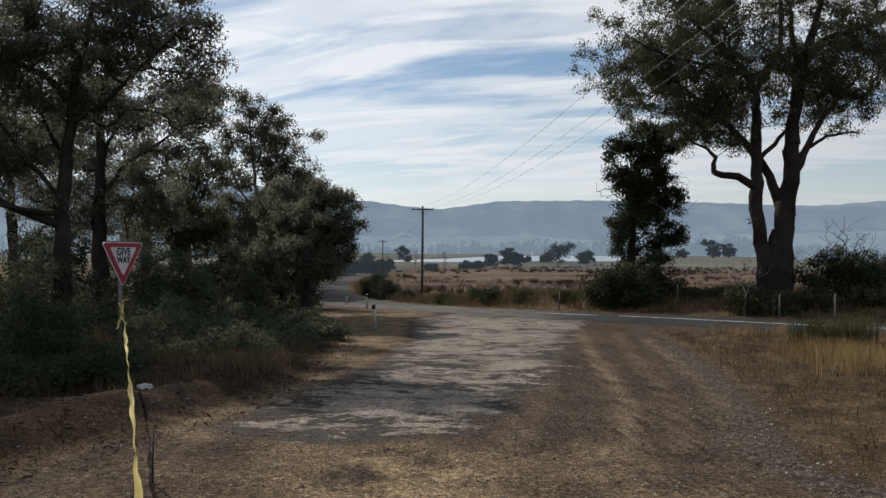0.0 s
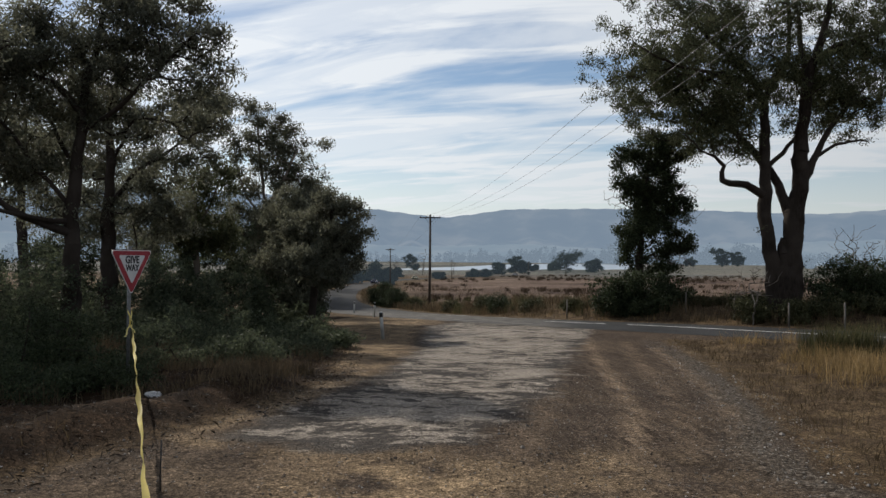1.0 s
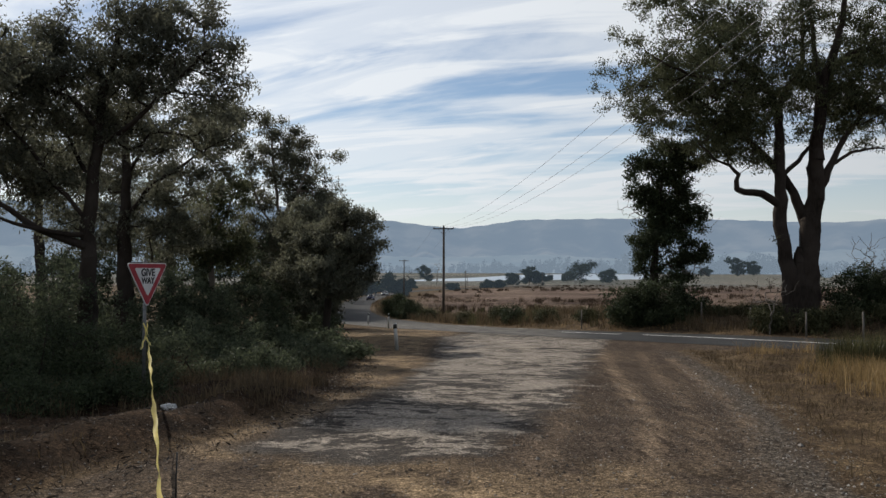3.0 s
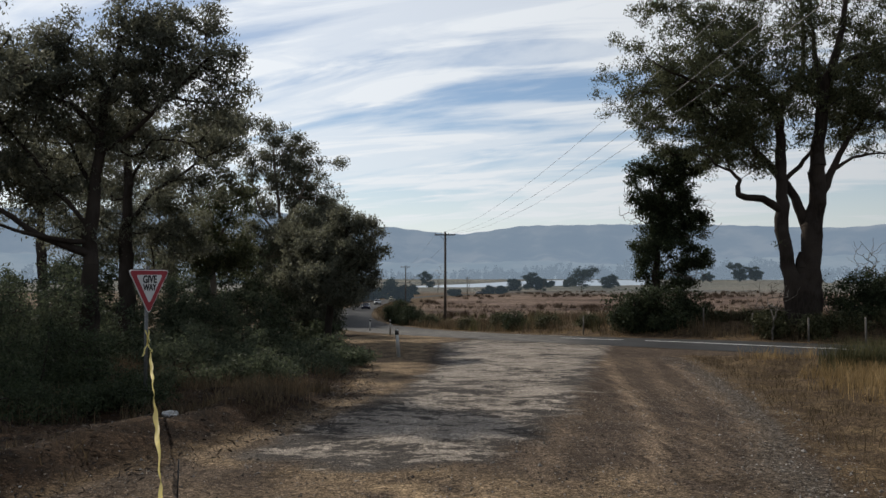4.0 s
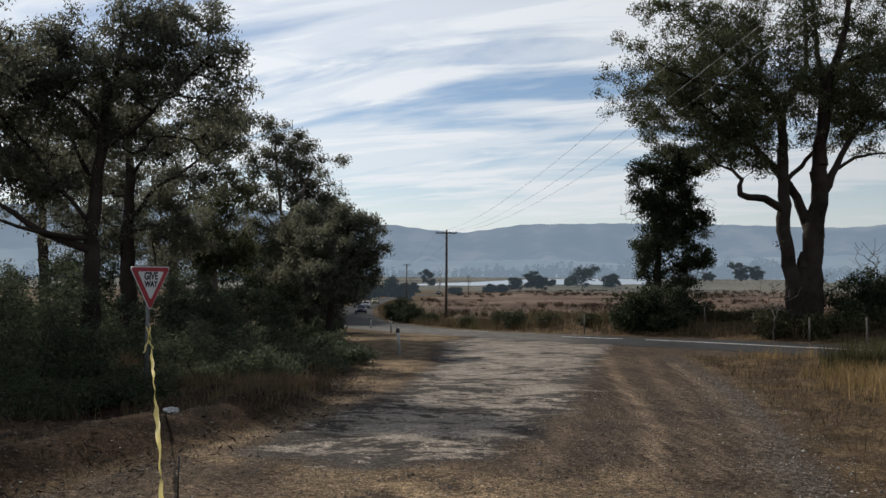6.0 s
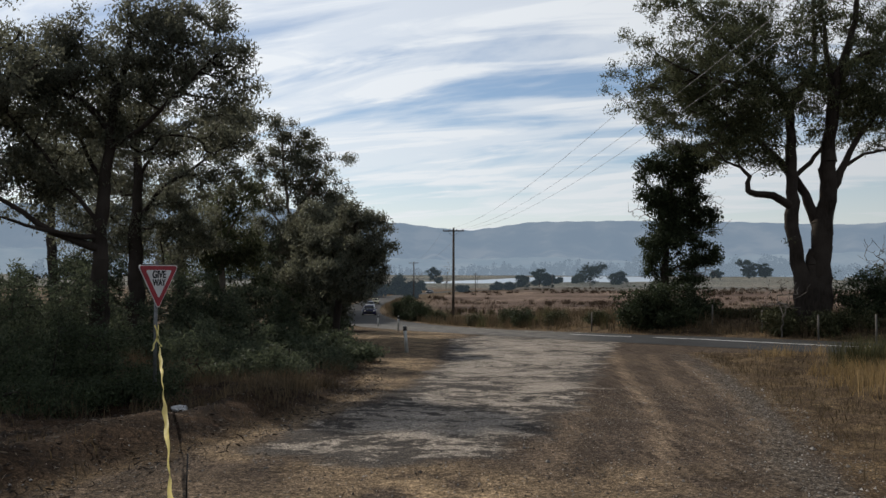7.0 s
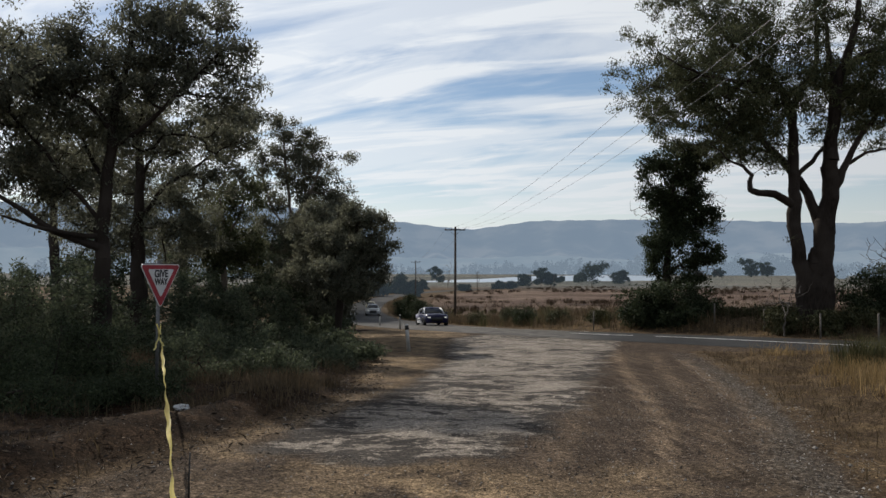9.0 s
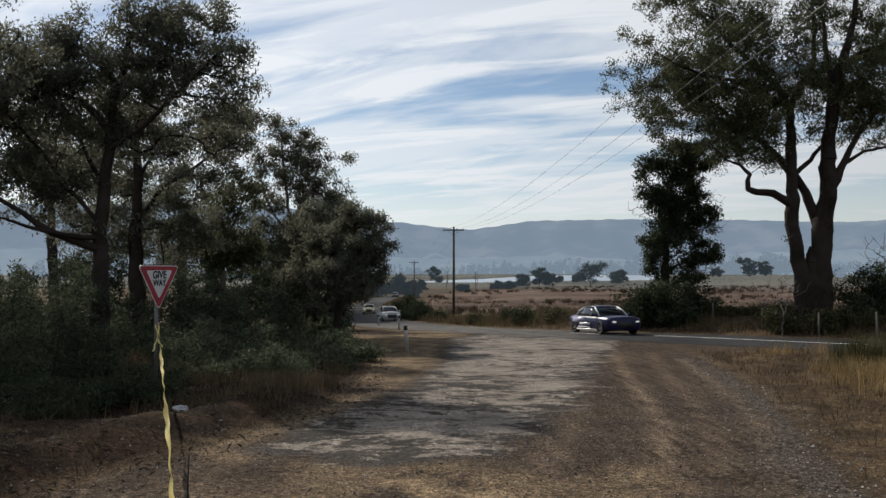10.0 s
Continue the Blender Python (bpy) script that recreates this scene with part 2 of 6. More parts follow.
def ground_mat():
    """Grassy soil, bare gravelly dirt and old broken bitumen, laid out by the sheet's two masks."""
    m, nt, p = mat("ground")
    tc = nt.nodes.new("ShaderNodeTexCoord")
    obj = tc.outputs["Object"]

    def attr(name):
        a = nt.nodes.new("ShaderNodeAttribute")
        a.attribute_name = name
        return a.outputs["Fac"]

    n_fine, n_mid, n_big = noise_node(nt, 14, 6, 0.65, obj), noise_node(nt, 1.6, 6, 0.6, obj), noise_node(nt, 0.22, 4, 0.55, obj)
    grit = noise_node(nt, 48, 3, 0.7, obj)
    gritc = ramp(nt, grit, [(0.34, grey(0.34)), (0.5, grey(0.9)), (0.64, grey(1.95))])
    # soil under grass
    soil = ramp(nt, n_mid, [(0.28, (0.045, 0.031, 0.021)), (0.5, (0.090, 0.063, 0.039)), (0.72, (0.17, 0.120, 0.068))])
    paddock = ramp(nt, noise_node(nt, 0.035, 6, 0.6, obj), [(0.34, (0.060, 0.042, 0.034)), (0.5, (0.120, 0.084, 0.066)), (0.66, (0.185, 0.136, 0.104))])
    # far plain turns greyer, distance haze put into the ground colour
    paddock = mixc(nt, attr("plain_haze"), paddock, ramp(nt, noise_node(nt, 0.006, 5, 0.6, obj), [(0.36, (0.075, 0.085, 0.080)), (0.5, (0.125, 0.125, 0.112)), (0.64, (0.175, 0.160, 0.135))]))
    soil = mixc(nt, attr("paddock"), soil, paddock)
    soil = mixc(nt, 1.0, soil, ramp(nt, n_fine, [(0.25, grey(0.6)), (0.75, grey(1.25))]), "MULTIPLY")
    # leaf mould under the trees, toned down further to carry some of their shade
    shaded_humus = ramp(nt, n_mid, [(0.34, (0.012, 0.008, 0.006)), (0.5, (0.030, 0.019, 0.012)), (0.70, (0.062, 0.039, 0.024))])
    soil = mixc(nt, attr("litter"), soil, mixc(nt, 1.0, shaded_humus, ramp(nt, n_fine, [(0.25, grey(0.6)), (0.75, grey(1.3))]), "MULTIPLY"))
    # bare dirt with wheel-polished streaks
    mp2 = nt.nodes.new("ShaderNodeMapping")
    mp2.inputs["Rotation"].default_value[2] = radians(-6)
    mp2.inputs["Scale"].default_value = (4.6, 0.5, 1.0)
    nt.links.new(obj, mp2.inputs[0])
    n_drag = noise_node(nt, 1.5, 7, 0.65, mp2.outputs[0], 0.2)
    dirt = ramp(nt, n_drag, [(0.28, (0.046, 0.035, 0.027)), (0.5, (0.076, 0.057, 0.044)), (0.72, (0.120, 0.090, 0.068))])
    sandy = ramp(nt, n_big, [(0.42, grey(0)), (0.6, grey(1))])
    # sandy soil's tan, also painting sunlit patches onto the dirt
    dirt = mixc(nt, maths(nt, 'MINIMUM', maths(nt, 'ADD', maths(nt, 'MULTIPLY', sandy, 0.10), maths(nt, 'MULTIPLY', attr('sunlit_sand'), ramp(nt, n_mid, [(0.36, grey(0)), (0.6, grey(1))]))), 1.0), dirt, (0.34, 0.245, 0.150))
    dirt = mixc(nt, maths(nt, 'MULTIPLY', attr('track'), ramp(nt, n_drag, [(0.36, grey(0.25)), (0.55, grey(1.0))])), dirt, (0.26, 0.190, 0.130))
    dirt = mixc(nt, attr("gravel"), dirt, ramp(nt, n_fine, [(0.3, (0.045, 0.036, 0.029)), (0.5, (0.085, 0.070, 0.056)), (0.66, (0.18, 0.155, 0.13))]))
    vor = nt.nodes.new("ShaderNodeTexVoronoi")
    vor.inputs["Scale"].default_value = 26
    nt.links.new(obj, vor.inputs["Vector"])
    dirt = mixc(nt, 1.0, dirt, ramp(nt, vor.outputs["Distance"], [(0.0, grey(1.25)), (0.5, grey(0.8))]), "MULTIPLY")
    dirt = mixc(nt, 1.0, dirt, ramp(nt, n_fine, [(0.25, grey(0.62)), (0.75, grey(1.3))]), "MULTIPLY")
    # old bitumen: dark body, pale worn islands drawn out along the traffic
    mp = nt.nodes.new("ShaderNodeMapping")
    mp.inputs["Rotation"].default_value[2] = radians(14)
    mp.inputs["Scale"].default_value = (0.70, 1.05, 1.0)
    nt.links.new(obj, mp.inputs[0])
    isl = maths(nt, "ADD", maths(nt, "MULTIPLY", noise_node(nt, 1.75, 12, 0.72, mp.outputs[0], 0.6), 0.62), maths(nt, "MULTIPLY", noise_node(nt, 7.0, 9, 0.74, mp.outputs[0], 0.5), 0.38))
    isl = maths(nt, "ADD", isl, maths(nt, "MULTIPLY", maths(nt, "SUBTRACT", noise_node(nt, 0.35, 3, 0.5, obj), 0.5), 0.22))
    isl = maths(nt, "ADD", isl, maths(nt, "MULTIPLY", maths(nt, "SUBTRACT", attr("sealed"), 1.0), 0.10))
    worn = ramp(nt, isl, [(0.462, grey(0)), (0.476, grey(0.4)), (0.488, grey(1))])
    seal = mixc(nt, worn, ramp(nt, n_mid, [(0.3, (0.026, 0.021, 0.018)), (0.7, (0.058, 0.048, 0.040))]), ramp(nt, n_mid, [(0.3, (0.155, 0.130, 0.106)), (0.7, (0.30, 0.255, 0.210))]))
    seal = mixc(nt, 1.0, seal, ramp(nt, n_fine, [(0.25, grey(0.75)), (0.75, grey(1.2))]), "MULTIPLY")
    def mask(name, ragged, soft):
        edge = maths(nt, "MULTIPLY", maths(nt, "SUBTRACT", n_mid, 0.5), ragged)
        return ramp(nt, maths(nt, "ADD", attr(name), edge), [(0.5 - soft, grey(0)), (0.5 + soft, grey(1))])

    ms, md = mask("sealed", 0.9, 0.12), mask("dirt", 0.7, 0.08)
    col = mixc(nt, md, soil, dirt)
    col = mixc(nt, ms, col, seal)
    col = mixc(nt, 1.0, col, gritc, "MULTIPLY")
    col = mixc(nt, 1.0, col, ramp(nt, noise_node(nt, 17, 4, 0.7, obj), [(0.34, grey(0.5)), (0.5, grey(0.95)), (0.66, grey(1.6))]), "MULTIPLY")
    nt.links.new(col, p.inputs["Base Color"])
    rough = mixc(nt, ms, grey(0.95), ramp(nt, isl, [(0.45, grey(0.85)), (0.6, grey(0.68))]))
    nt.links.new(rough, p.inputs["Roughness"])
    nt.links.new(maths(nt, "ADD", maths(nt, "MULTIPLY", ms, 0.07), 0.03), p.inputs["Specular IOR Level"])
    hgt = maths(nt, "ADD", maths(nt, "MULTIPLY", n_fine, 0.35), maths(nt, "MULTIPLY", n_mid, 1.0))
    hgt = maths(nt, "ADD", hgt, maths(nt, "MULTIPLY", grit, 0.3))
    hgt = maths(nt, "ADD", hgt, maths(nt, "MULTIPLY", worn, 0.12))
    hgt = maths(nt, "ADD", hgt, maths(nt, "MULTIPLY", vor.outputs["Distance"], -0.10))
    bump(nt, p, hgt, 0.9, 0.07)
    return m


M_GROUND = ground_mat()


def road_mat():
    """Old pale worn seal round the bend, newer dark bitumen past the junction; far stretch darkened for shade."""
    m, nt, p = mat("road_bitumen")
    tc = nt.nodes.new("ShaderNodeTexCoord")
    sep = nt.nodes.new("ShaderNodeSeparateXYZ")
    nt.links.new(tc.outputs["Object"], sep.inputs[0])
    n1, n2, n3 = noise_node(nt, 0.5, 5), noise_node(nt, 60, 4), noise_node(nt, 1.4, 10, 0.7)
    newer = ramp(nt, n1, [(0.3, (0.021, 0.021, 0.022)), (0.7, (0.038, 0.038, 0.039))])
    older = ramp(nt, n3, [(0.40, (0.040, 0.037, 0.034)), (0.50, (0.080, 0.073, 0.066)), (0.58, (0.135, 0.122, 0.108))])
    f = ramp(nt, maths(nt, "ADD", maths(nt, "MULTIPLY", sep.outputs[0], 0.1), maths(nt, "MULTIPLY", n3, 0.5)), [(0.82, grey(0)), (1.0, grey(1))])
    # past the bend the colour goes dark in place of tree shade
    beyond = ramp(nt, maths(nt, "ADD", maths(nt, "MULTIPLY", sep.outputs[1], 0.01), maths(nt, "MULTIPLY", n3, 0.1)), [(0.60, grey(0)), (0.74, grey(0.85))])
    col = mixc(nt, f, mixc(nt, beyond, older, newer), newer)
    col = mixc(nt, 1.0, col, ramp(nt, n2, [(0.3, grey(0.7)), (0.7, grey(1.25))]), "MULTIPLY")
    nt.links.new(col, p.inputs["Base Color"])
    p.inputs["Roughness"].default_value = 0.8
    p.inputs["Specular IOR Level"].default_value = 0.08
    bump(nt, p, n2, 0.3, 0.01)
    return m


M_ROAD = road_mat()


def water_mat():
    m, nt, p = mat("lake_water")
    p.inputs["Base Color"].default_value = (0.34, 0.40, 0.46, 1)
    p.inputs["Metallic"].default_value = 0.6
    p.inputs["Roughness"].default_value = 0.42
    bump(nt, p, noise_node(nt, 0.5, 4), 1.0, 0.4)
    return m


M_WATER = water_mat()
# both hill ranges get their haze from a pale blue glow in the material
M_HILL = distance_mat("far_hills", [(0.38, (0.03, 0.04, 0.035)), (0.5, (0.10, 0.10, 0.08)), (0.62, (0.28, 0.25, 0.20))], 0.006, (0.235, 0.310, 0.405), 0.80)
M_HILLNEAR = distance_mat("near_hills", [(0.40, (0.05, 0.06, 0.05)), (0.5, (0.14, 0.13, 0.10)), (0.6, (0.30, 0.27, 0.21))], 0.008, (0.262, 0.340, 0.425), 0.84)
# belt leaves are mostly haze colour, given off as emission
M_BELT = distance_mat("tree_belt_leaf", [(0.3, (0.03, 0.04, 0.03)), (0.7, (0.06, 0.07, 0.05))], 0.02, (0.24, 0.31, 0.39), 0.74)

# ---- lie of the land ----
PROFILE = [(-400, 0.3), (-60, 0.6), (0, 1.55), (10, 2.05), (20, 2.55), (28, 2.9), (38, 3.12), (49, 3.75), (60, 4.33), (72, 4.9), (84, 5.35), (112, 6.4),
           (143, 7.3), (184, 8.05), (217, 8.5), (260, 8.55), (345, 9.1), (600, 9.7), (1500, 9.9), (5000, 10.2)]
PY, PH = np.array(PROFILE, float).T
ROAD = [(220, -90), (90, -14), (45, 9), (31, 18.5), (23.5, 24.2), (16.9, 29.6), (11.1, 34.8), (8.9, 36.55), (7.2, 38.0), (4.4, 41.8), (1.5, 47.9), (-2.6, 59.4), (-5.7, 71.6), (-8.5, 83.7),
        (-12.3, 111.8), (-15.2, 143), (-17.4, 180), (-17.8, 217), (-16.1, 250), (-13.3, 273), (-5.9, 306), (8.4, 346), (60, 430), (160, 520)]


def glide(pts, step):
    """A smooth line through the points, cut into steps."""
    pts = [Vector((*p, 0)) if len(p) == 2 else Vector(p) for p in pts]
    pts = [pts[0] * 2 - pts[1]] + pts + [pts[-1] * 2 - pts[-2]]
    out = []
    for a, b, c, d in zip(pts, pts[1:], pts[2:], pts[3:]):
        n = max(2, int((c - b).length / step))
        for i in range(n):
            t = i / n
            out.append(0.5 * (2 * b + (c - a) * t + (2 * a - 5 * b + 4 * c - d) * t * t + (3 * b - a - 3 * c + d) * t ** 3))
    return out + [pts[-2]]


LINE = glide(ROAD, 1.2)
LXY = np.array([(p.x, p.y) for p in LINE])
LDIR = np.gradient(LXY, axis=0)
LDIR /= np.linalg.norm(LDIR, axis=1)[:, None]
ROAD_HALF = 3.6


def smooth(a):
    a = np.clip(a, 0, 1)
    return a * a * (3 - 2 * a)


def road_offset(x, y):
    """Signed distance from the road's middle; positive on its far side."""
    out = np.empty(x.size)
    q = np.stack([x.ravel(), y.ravel()], 1)
    for i in range(0, len(q), 4000):
        d = q[i:i + 4000, None, :] - LXY[None]
        d2 = (d ** 2).sum(2)
        k = d2.argmin(1)
        r = np.arange(len(k))
        along = LDIR[k]
        side = along[:, 1] * d[r, k, 0] - along[:, 0] * d[r, k, 1]
        out[i:i + 4000] = np.sqrt(d2[r, k]) * np.where(side > 0, 1, -1)
    return out.reshape(x.shape)


def wob(x, y, s, k=0.0):
    """Cheap smooth unevenness."""
    return (np.sin(x * s + 1.7 * np.sin(y * s * 0.7 + k)) * np.cos(y * s * 1.1 + 1.3 * np.sin(x * s * 0.9 + 2 * k)))


def poly_dist(x, y, poly):
    """Signed distance to a closed outline, positive inside."""
    best = np.full(x.shape, 1e9)
    inside = np.zeros(x.shape, bool)
    for (ax, ay), (bx, by) in zip(poly, poly[1:] + poly[:1]):
        ex, ey = bx - ax, by - ay
        t = np.clip(((x - ax) * ex + (y - ay) * ey) / (ex * ex + ey * ey + 1e-9), 0, 1)
        best = np.minimum(best, np.hypot(x - ax - t * ex, y - ay - t * ey))
        if ay != by:
            inside ^= ((ay > y) != (by > y)) & (x < (bx - ax) * (y - ay) / (by - ay) + ax)
    return np.where(inside, best, -best)


# outline of the bare junction and, within it, of the old sealed surface
DIRT = [(-3.4, 47.0), (-4.6, 40.0), (-3.9, 33.0), (-2.9, 27.5), (-1.9, 22.6), (-1.75, 18.0), (-1.5, 14.91), (-2.11, 10.62), (-2.59, 8.73), (-2.97, 7.41), (-3.24, 6.55), (-6.5, 4), (-6, -12), (7.5, -12), (4.6, 4), (3.56, 6.59), (4.25, 8.80),
        (5.41, 12.70), (6.93, 18.85), (8.61, 27.47), (11.31, 27.47), (11.58, 29.14), (9.11, 34.21), (3.50, 41.42)]
SEAL = [(0.27, 34.21), (0.03, 22.19), (-0.84, 14.70), (-1.69, 10.42), (-2.15, 8.62), (-1.30, 7.98), (-0.47, 7.78), (0.69, 8.26), (1.74, 11.07), (2.83, 14.91), (4.17, 20.61), (6.27, 28.62), (7.46, 33.48), (3.50, 41.42)]
TRACKS = [[(6.18, 28.57), (4.6, 19.79), (3.55, 13.74), (3.0, 10.69), (2.48, 8.72), (1.99, 7.27)], [(7.14, 26.68), (5.5, 19.25), (4.29, 13.33), (3.45, 9.94), (2.67, 7.51)], [(7.17, 23.31), (6.12, 18.17), (5.03, 13.17), (4.14, 9.95), (3.24, 7.28)], [(4.58, 24.45), (2.64, 14.67), (1.71, 10.37), (1.06, 7.76)]]


def line_dist(x, y, line):
    """Distance to an open line."""
    best = np.full(x.shape, 1e9)
    for (ax, ay), (bx, by) in zip(line, line[1:]):
        ex, ey = bx - ax, by - ay
        t = np.clip(((x - ax) * ex + (y - ay) * ey) / (ex * ex + ey * ey), 0, 1)
        best = np.minimum(best, np.hypot(x - ax - t * ex, y - ay - t * ey))
    return best


LAKE = [(-16, 608), (30, 612), (70, 690), (150, 720), (200, 760), (300, 1080), (420, 1560), (300, 1600), (140, 1250), (50, 900), (10, 780), (-18, 690)]


def land(x, y, off=None):
    x, y = np.asarray(x, float), np.asarray(y, float)
    off = road_offset(x, y) if off is None else off
    z = np.zeros(x.shape)
    for k in (-0.10, -0.05, 0, 0.05, 0.10):
        z += 1.55 - np.interp(y + k * (np.abs(y) + 4), PY, PH)
    z /= 5
    # bank beyond the road
    z += 0.85 * smooth((off - 3.9) / 5) * smooth((60 - off) / 40) * smooth((x - 1) / 9) * smooth((95 - y) / 40)
    rough = smooth((np.abs(off) - 4.2) / 3)
    d = poly_dist(x, y, DIRT)
    verge = smooth(-d / 1.5) * rough
    near = smooth((90 - y) / 50)
    z += verge * near * (0.10 * wob(x, y, 1.1) + 0.05 * wob(x, y, 2.9, 1) + 0.03 * wob(x, y, 6.1, 2))
    z += (1 - verge) * rough * 0.02 * wob(x, y, 2.3, 3)
    # grader's lip along the leafy edge
    z += 0.33 * np.exp(-((d + 0.95) / 0.5) ** 2) * smooth((1.0 - x) / 2) * smooth((16 - y) / 4) * rough
    # sag of the paddock
    z += 0.5 * wob(x, y, 0.022, 1) * smooth((620 - y) / 200) * smooth((np.abs(off) - 10) / 40) * smooth((y - 60) / 60)
    z -= 2.5 * smooth(poly_dist(x, y, LAKE) / 12 + 0.5)
    z -= (0.012 + 0.078 * smooth((y - 60) / 40)) * smooth((4.6 - np.abs(off)) / 0.7)
    return z


def land_at(x, y):
    return float(land(np.array([x]), np.array([y]))[0])


def mesh_ob(name, verts, faces, material, smooth_faces=False, parent=None):
    me = bpy.data.meshes.new(name)
    me.from_pydata(verts, [], faces)
    me.materials.append(material)
    if smooth_faces:
        me.polygons.foreach_set("use_smooth", np.ones(len(me.polygons), bool))
    ob = new(name, me)
    if parent is not None:
        ob.parent = parent
    return ob


def quads_ob(name, co, quads, material, parent=None, smooth_faces=False):
    """A mesh of many quads, straight from arrays."""
    me = bpy.data.meshes.new(name)
    n = len(quads)
    me.vertices.add(len(co))
    me.vertices.foreach_set("co", np.ascontiguousarray(co, dtype=np.float32).ravel())
    me.loops.add(n * 4)
    me.loops.foreach_set("vertex_index", np.ascontiguousarray(quads, dtype=np.int32).ravel())
    me.polygons.add(n)
    me.polygons.foreach_set("loop_start", np.arange(n, dtype=np.int32) * 4)
    if smooth_faces:
        me.polygons.foreach_set("use_smooth", np.ones(n, bool))
    me.update(calc_edges=True)
    me.validate()
    me.materials.append(material)
    ob = new(name, me)
    if parent is not None:
        ob.parent = parent
    return ob


def grid_quads(nx, ny):
    i = np.arange(nx * ny).reshape(ny, nx)
    return np.stack([i[:-1, :-1], i[:-1, 1:], i[1:, 1:], i[1:, :-1]], -1).reshape(-1, 4)


def spaced(stops):
    """Grid lines with the given spacing between the given places."""
    out = []
    for (a, s), (b, _) in zip(stops, stops[1:]):
        n = max(1, int(round((b - a) / s)))
        out += list(np.linspace(a, b, n, endpoint=False))
    return np.array(out + [stops[-1][0]])


def make_ground():
    xs = spaced([(-4500, 500), (-1000, 60), (-300, 15), (-60, 2.0), (-22, 0.5), (-12, 0.25), (14, 0.5), (34, 2.0), (80, 12), (500, 60), (1000, 500), (4500, 1)])
    ys = spaced([(-600, 60), (-60, 6), (-12, 1), (2, 0.22), (22, 0.4), (46, 0.9), (100, 2.5), (220, 5), (420, 12), (620, 20), (1700, 150), (4800, 1)])
    X, Y = np.meshgrid(xs, ys)
    off = road_offset(X, Y)
    Z = land(X, Y, off)
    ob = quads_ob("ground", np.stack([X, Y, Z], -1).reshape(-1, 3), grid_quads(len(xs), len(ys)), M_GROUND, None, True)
    me = ob.data
    for name, val in (("sealed", 0.5 + poly_dist(X, Y, SEAL) / 1.6), ("dirt", 0.5 + poly_dist(X, Y, DIRT) / 0.9),
                      ("track", np.maximum.reduce([np.exp(-((line_dist(X, Y, t) + 0.05 * wob(X, Y, 1.9, 3)) / 0.13) ** 2) * k for t, k in zip(TRACKS, (0.95, 0.4, 0.85, 0.35))])),
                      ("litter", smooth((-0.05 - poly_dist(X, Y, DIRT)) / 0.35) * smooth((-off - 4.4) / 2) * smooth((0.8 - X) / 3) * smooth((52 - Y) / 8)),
                      ("sunlit_sand", np.maximum.reduce([smooth((8.3 - Y + 0.5 * wob(X, Y, 0.9, 4)) / 1.2) * (0.15 + 0.85 * np.exp(-((X + 0.2) / 0.9) ** 2) + 0.4 * np.exp(-((X - 1.9) / 0.5) ** 2)),
                                              0.62 * np.exp(-((poly_dist(X, Y, SEAL) + 0.32 + 0.12 * wob(X, Y, 1.1, 6)) / 0.34) ** 2) * smooth((0.8 - X) / 1.0) * smooth((26 - Y) / 6),
                                              0.75 * smooth((-0.1 - poly_dist(X, Y, SEAL)) / 0.5) * smooth((1.5 - X) / 1.0) * smooth((Y - 15) / 3)])),
                      ("gravel", np.exp(-((poly_dist(X, Y, DIRT) - 0.25 + 0.2 * wob(X, Y, 1.3, 2)) / 0.3) ** 2) * smooth((X - 2.2) / 1.0) * smooth((26 - Y) / 8)),
                      ("plain_haze", smooth((Y - 330) / 120)),
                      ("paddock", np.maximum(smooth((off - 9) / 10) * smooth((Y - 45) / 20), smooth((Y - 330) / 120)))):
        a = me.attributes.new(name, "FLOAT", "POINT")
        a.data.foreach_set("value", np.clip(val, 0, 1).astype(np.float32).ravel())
    tagged(ob, "dry brown grassland with a bare dirt junction", "ground", kind="structure")


def ribbon(name, left, right, lift, material, i0=0, i1=None):
    """A strip along the road between two offsets, lying on the land."""
    pts, dirs = LXY[i0:i1], LDIR[i0:i1]
    nrm = np.stack([dirs[:, 1], -dirs[:, 0]], 1)
    cols = np.linspace(left, right, max(2, int(abs(right - left) / 0.7) + 1))
    co = []
    for c in cols:
        q = pts + nrm * c
        zz = 1.55 - sum(np.interp(q[:, 1] + k * (np.abs(q[:, 1]) + 4), PY, PH) for k in (-0.10, -0.05, 0, 0.05, 0.10)) / 5
        co.append(np.column_stack([q, zz + lift + 0.03 * (1 - (c / ROAD_HALF) ** 2)]))
    co = np.stack(co, 1).reshape(-1, 3)
    return quads_ob(name, co, grid_quads(len(cols), len(pts)), material, None, True)


def make_road():
    r = tagged(ribbon("road", -ROAD_HALF, ROAD_HALF, 0.0, M_ROAD), "grey two-lane bitumen country road", "road", kind="structure")
    # centre line at the junction, traces of an edge line round the bend
    def idx(x, y):
        return int(((LXY - np.array([x, y])) ** 2).sum(1).argmin())
    spans = [((90, -14), (11.17, 35.36), 0.0, 0.10, "centre"), ((9.06, 36.82), (7.48, 37.92), 0.0, 0.10, "centre"), ((5.91, 41.42), (4.87, 45.79), 3.0, 0.06, "edge"), ((3.55, 50.78), (2.61, 54.21), 3.0, 0.06, "edge")]
    for a, b, at, half, kind in spans:
        i, j = sorted((idx(*a), idx(*b)))
        tagged(ribbon("line_marking", at - half, at + half, 0.02, M_LINE, i, j + 2), "worn white painted %s line on the road" % kind, "road marking", kind="structure")


make_ground()
make_road()
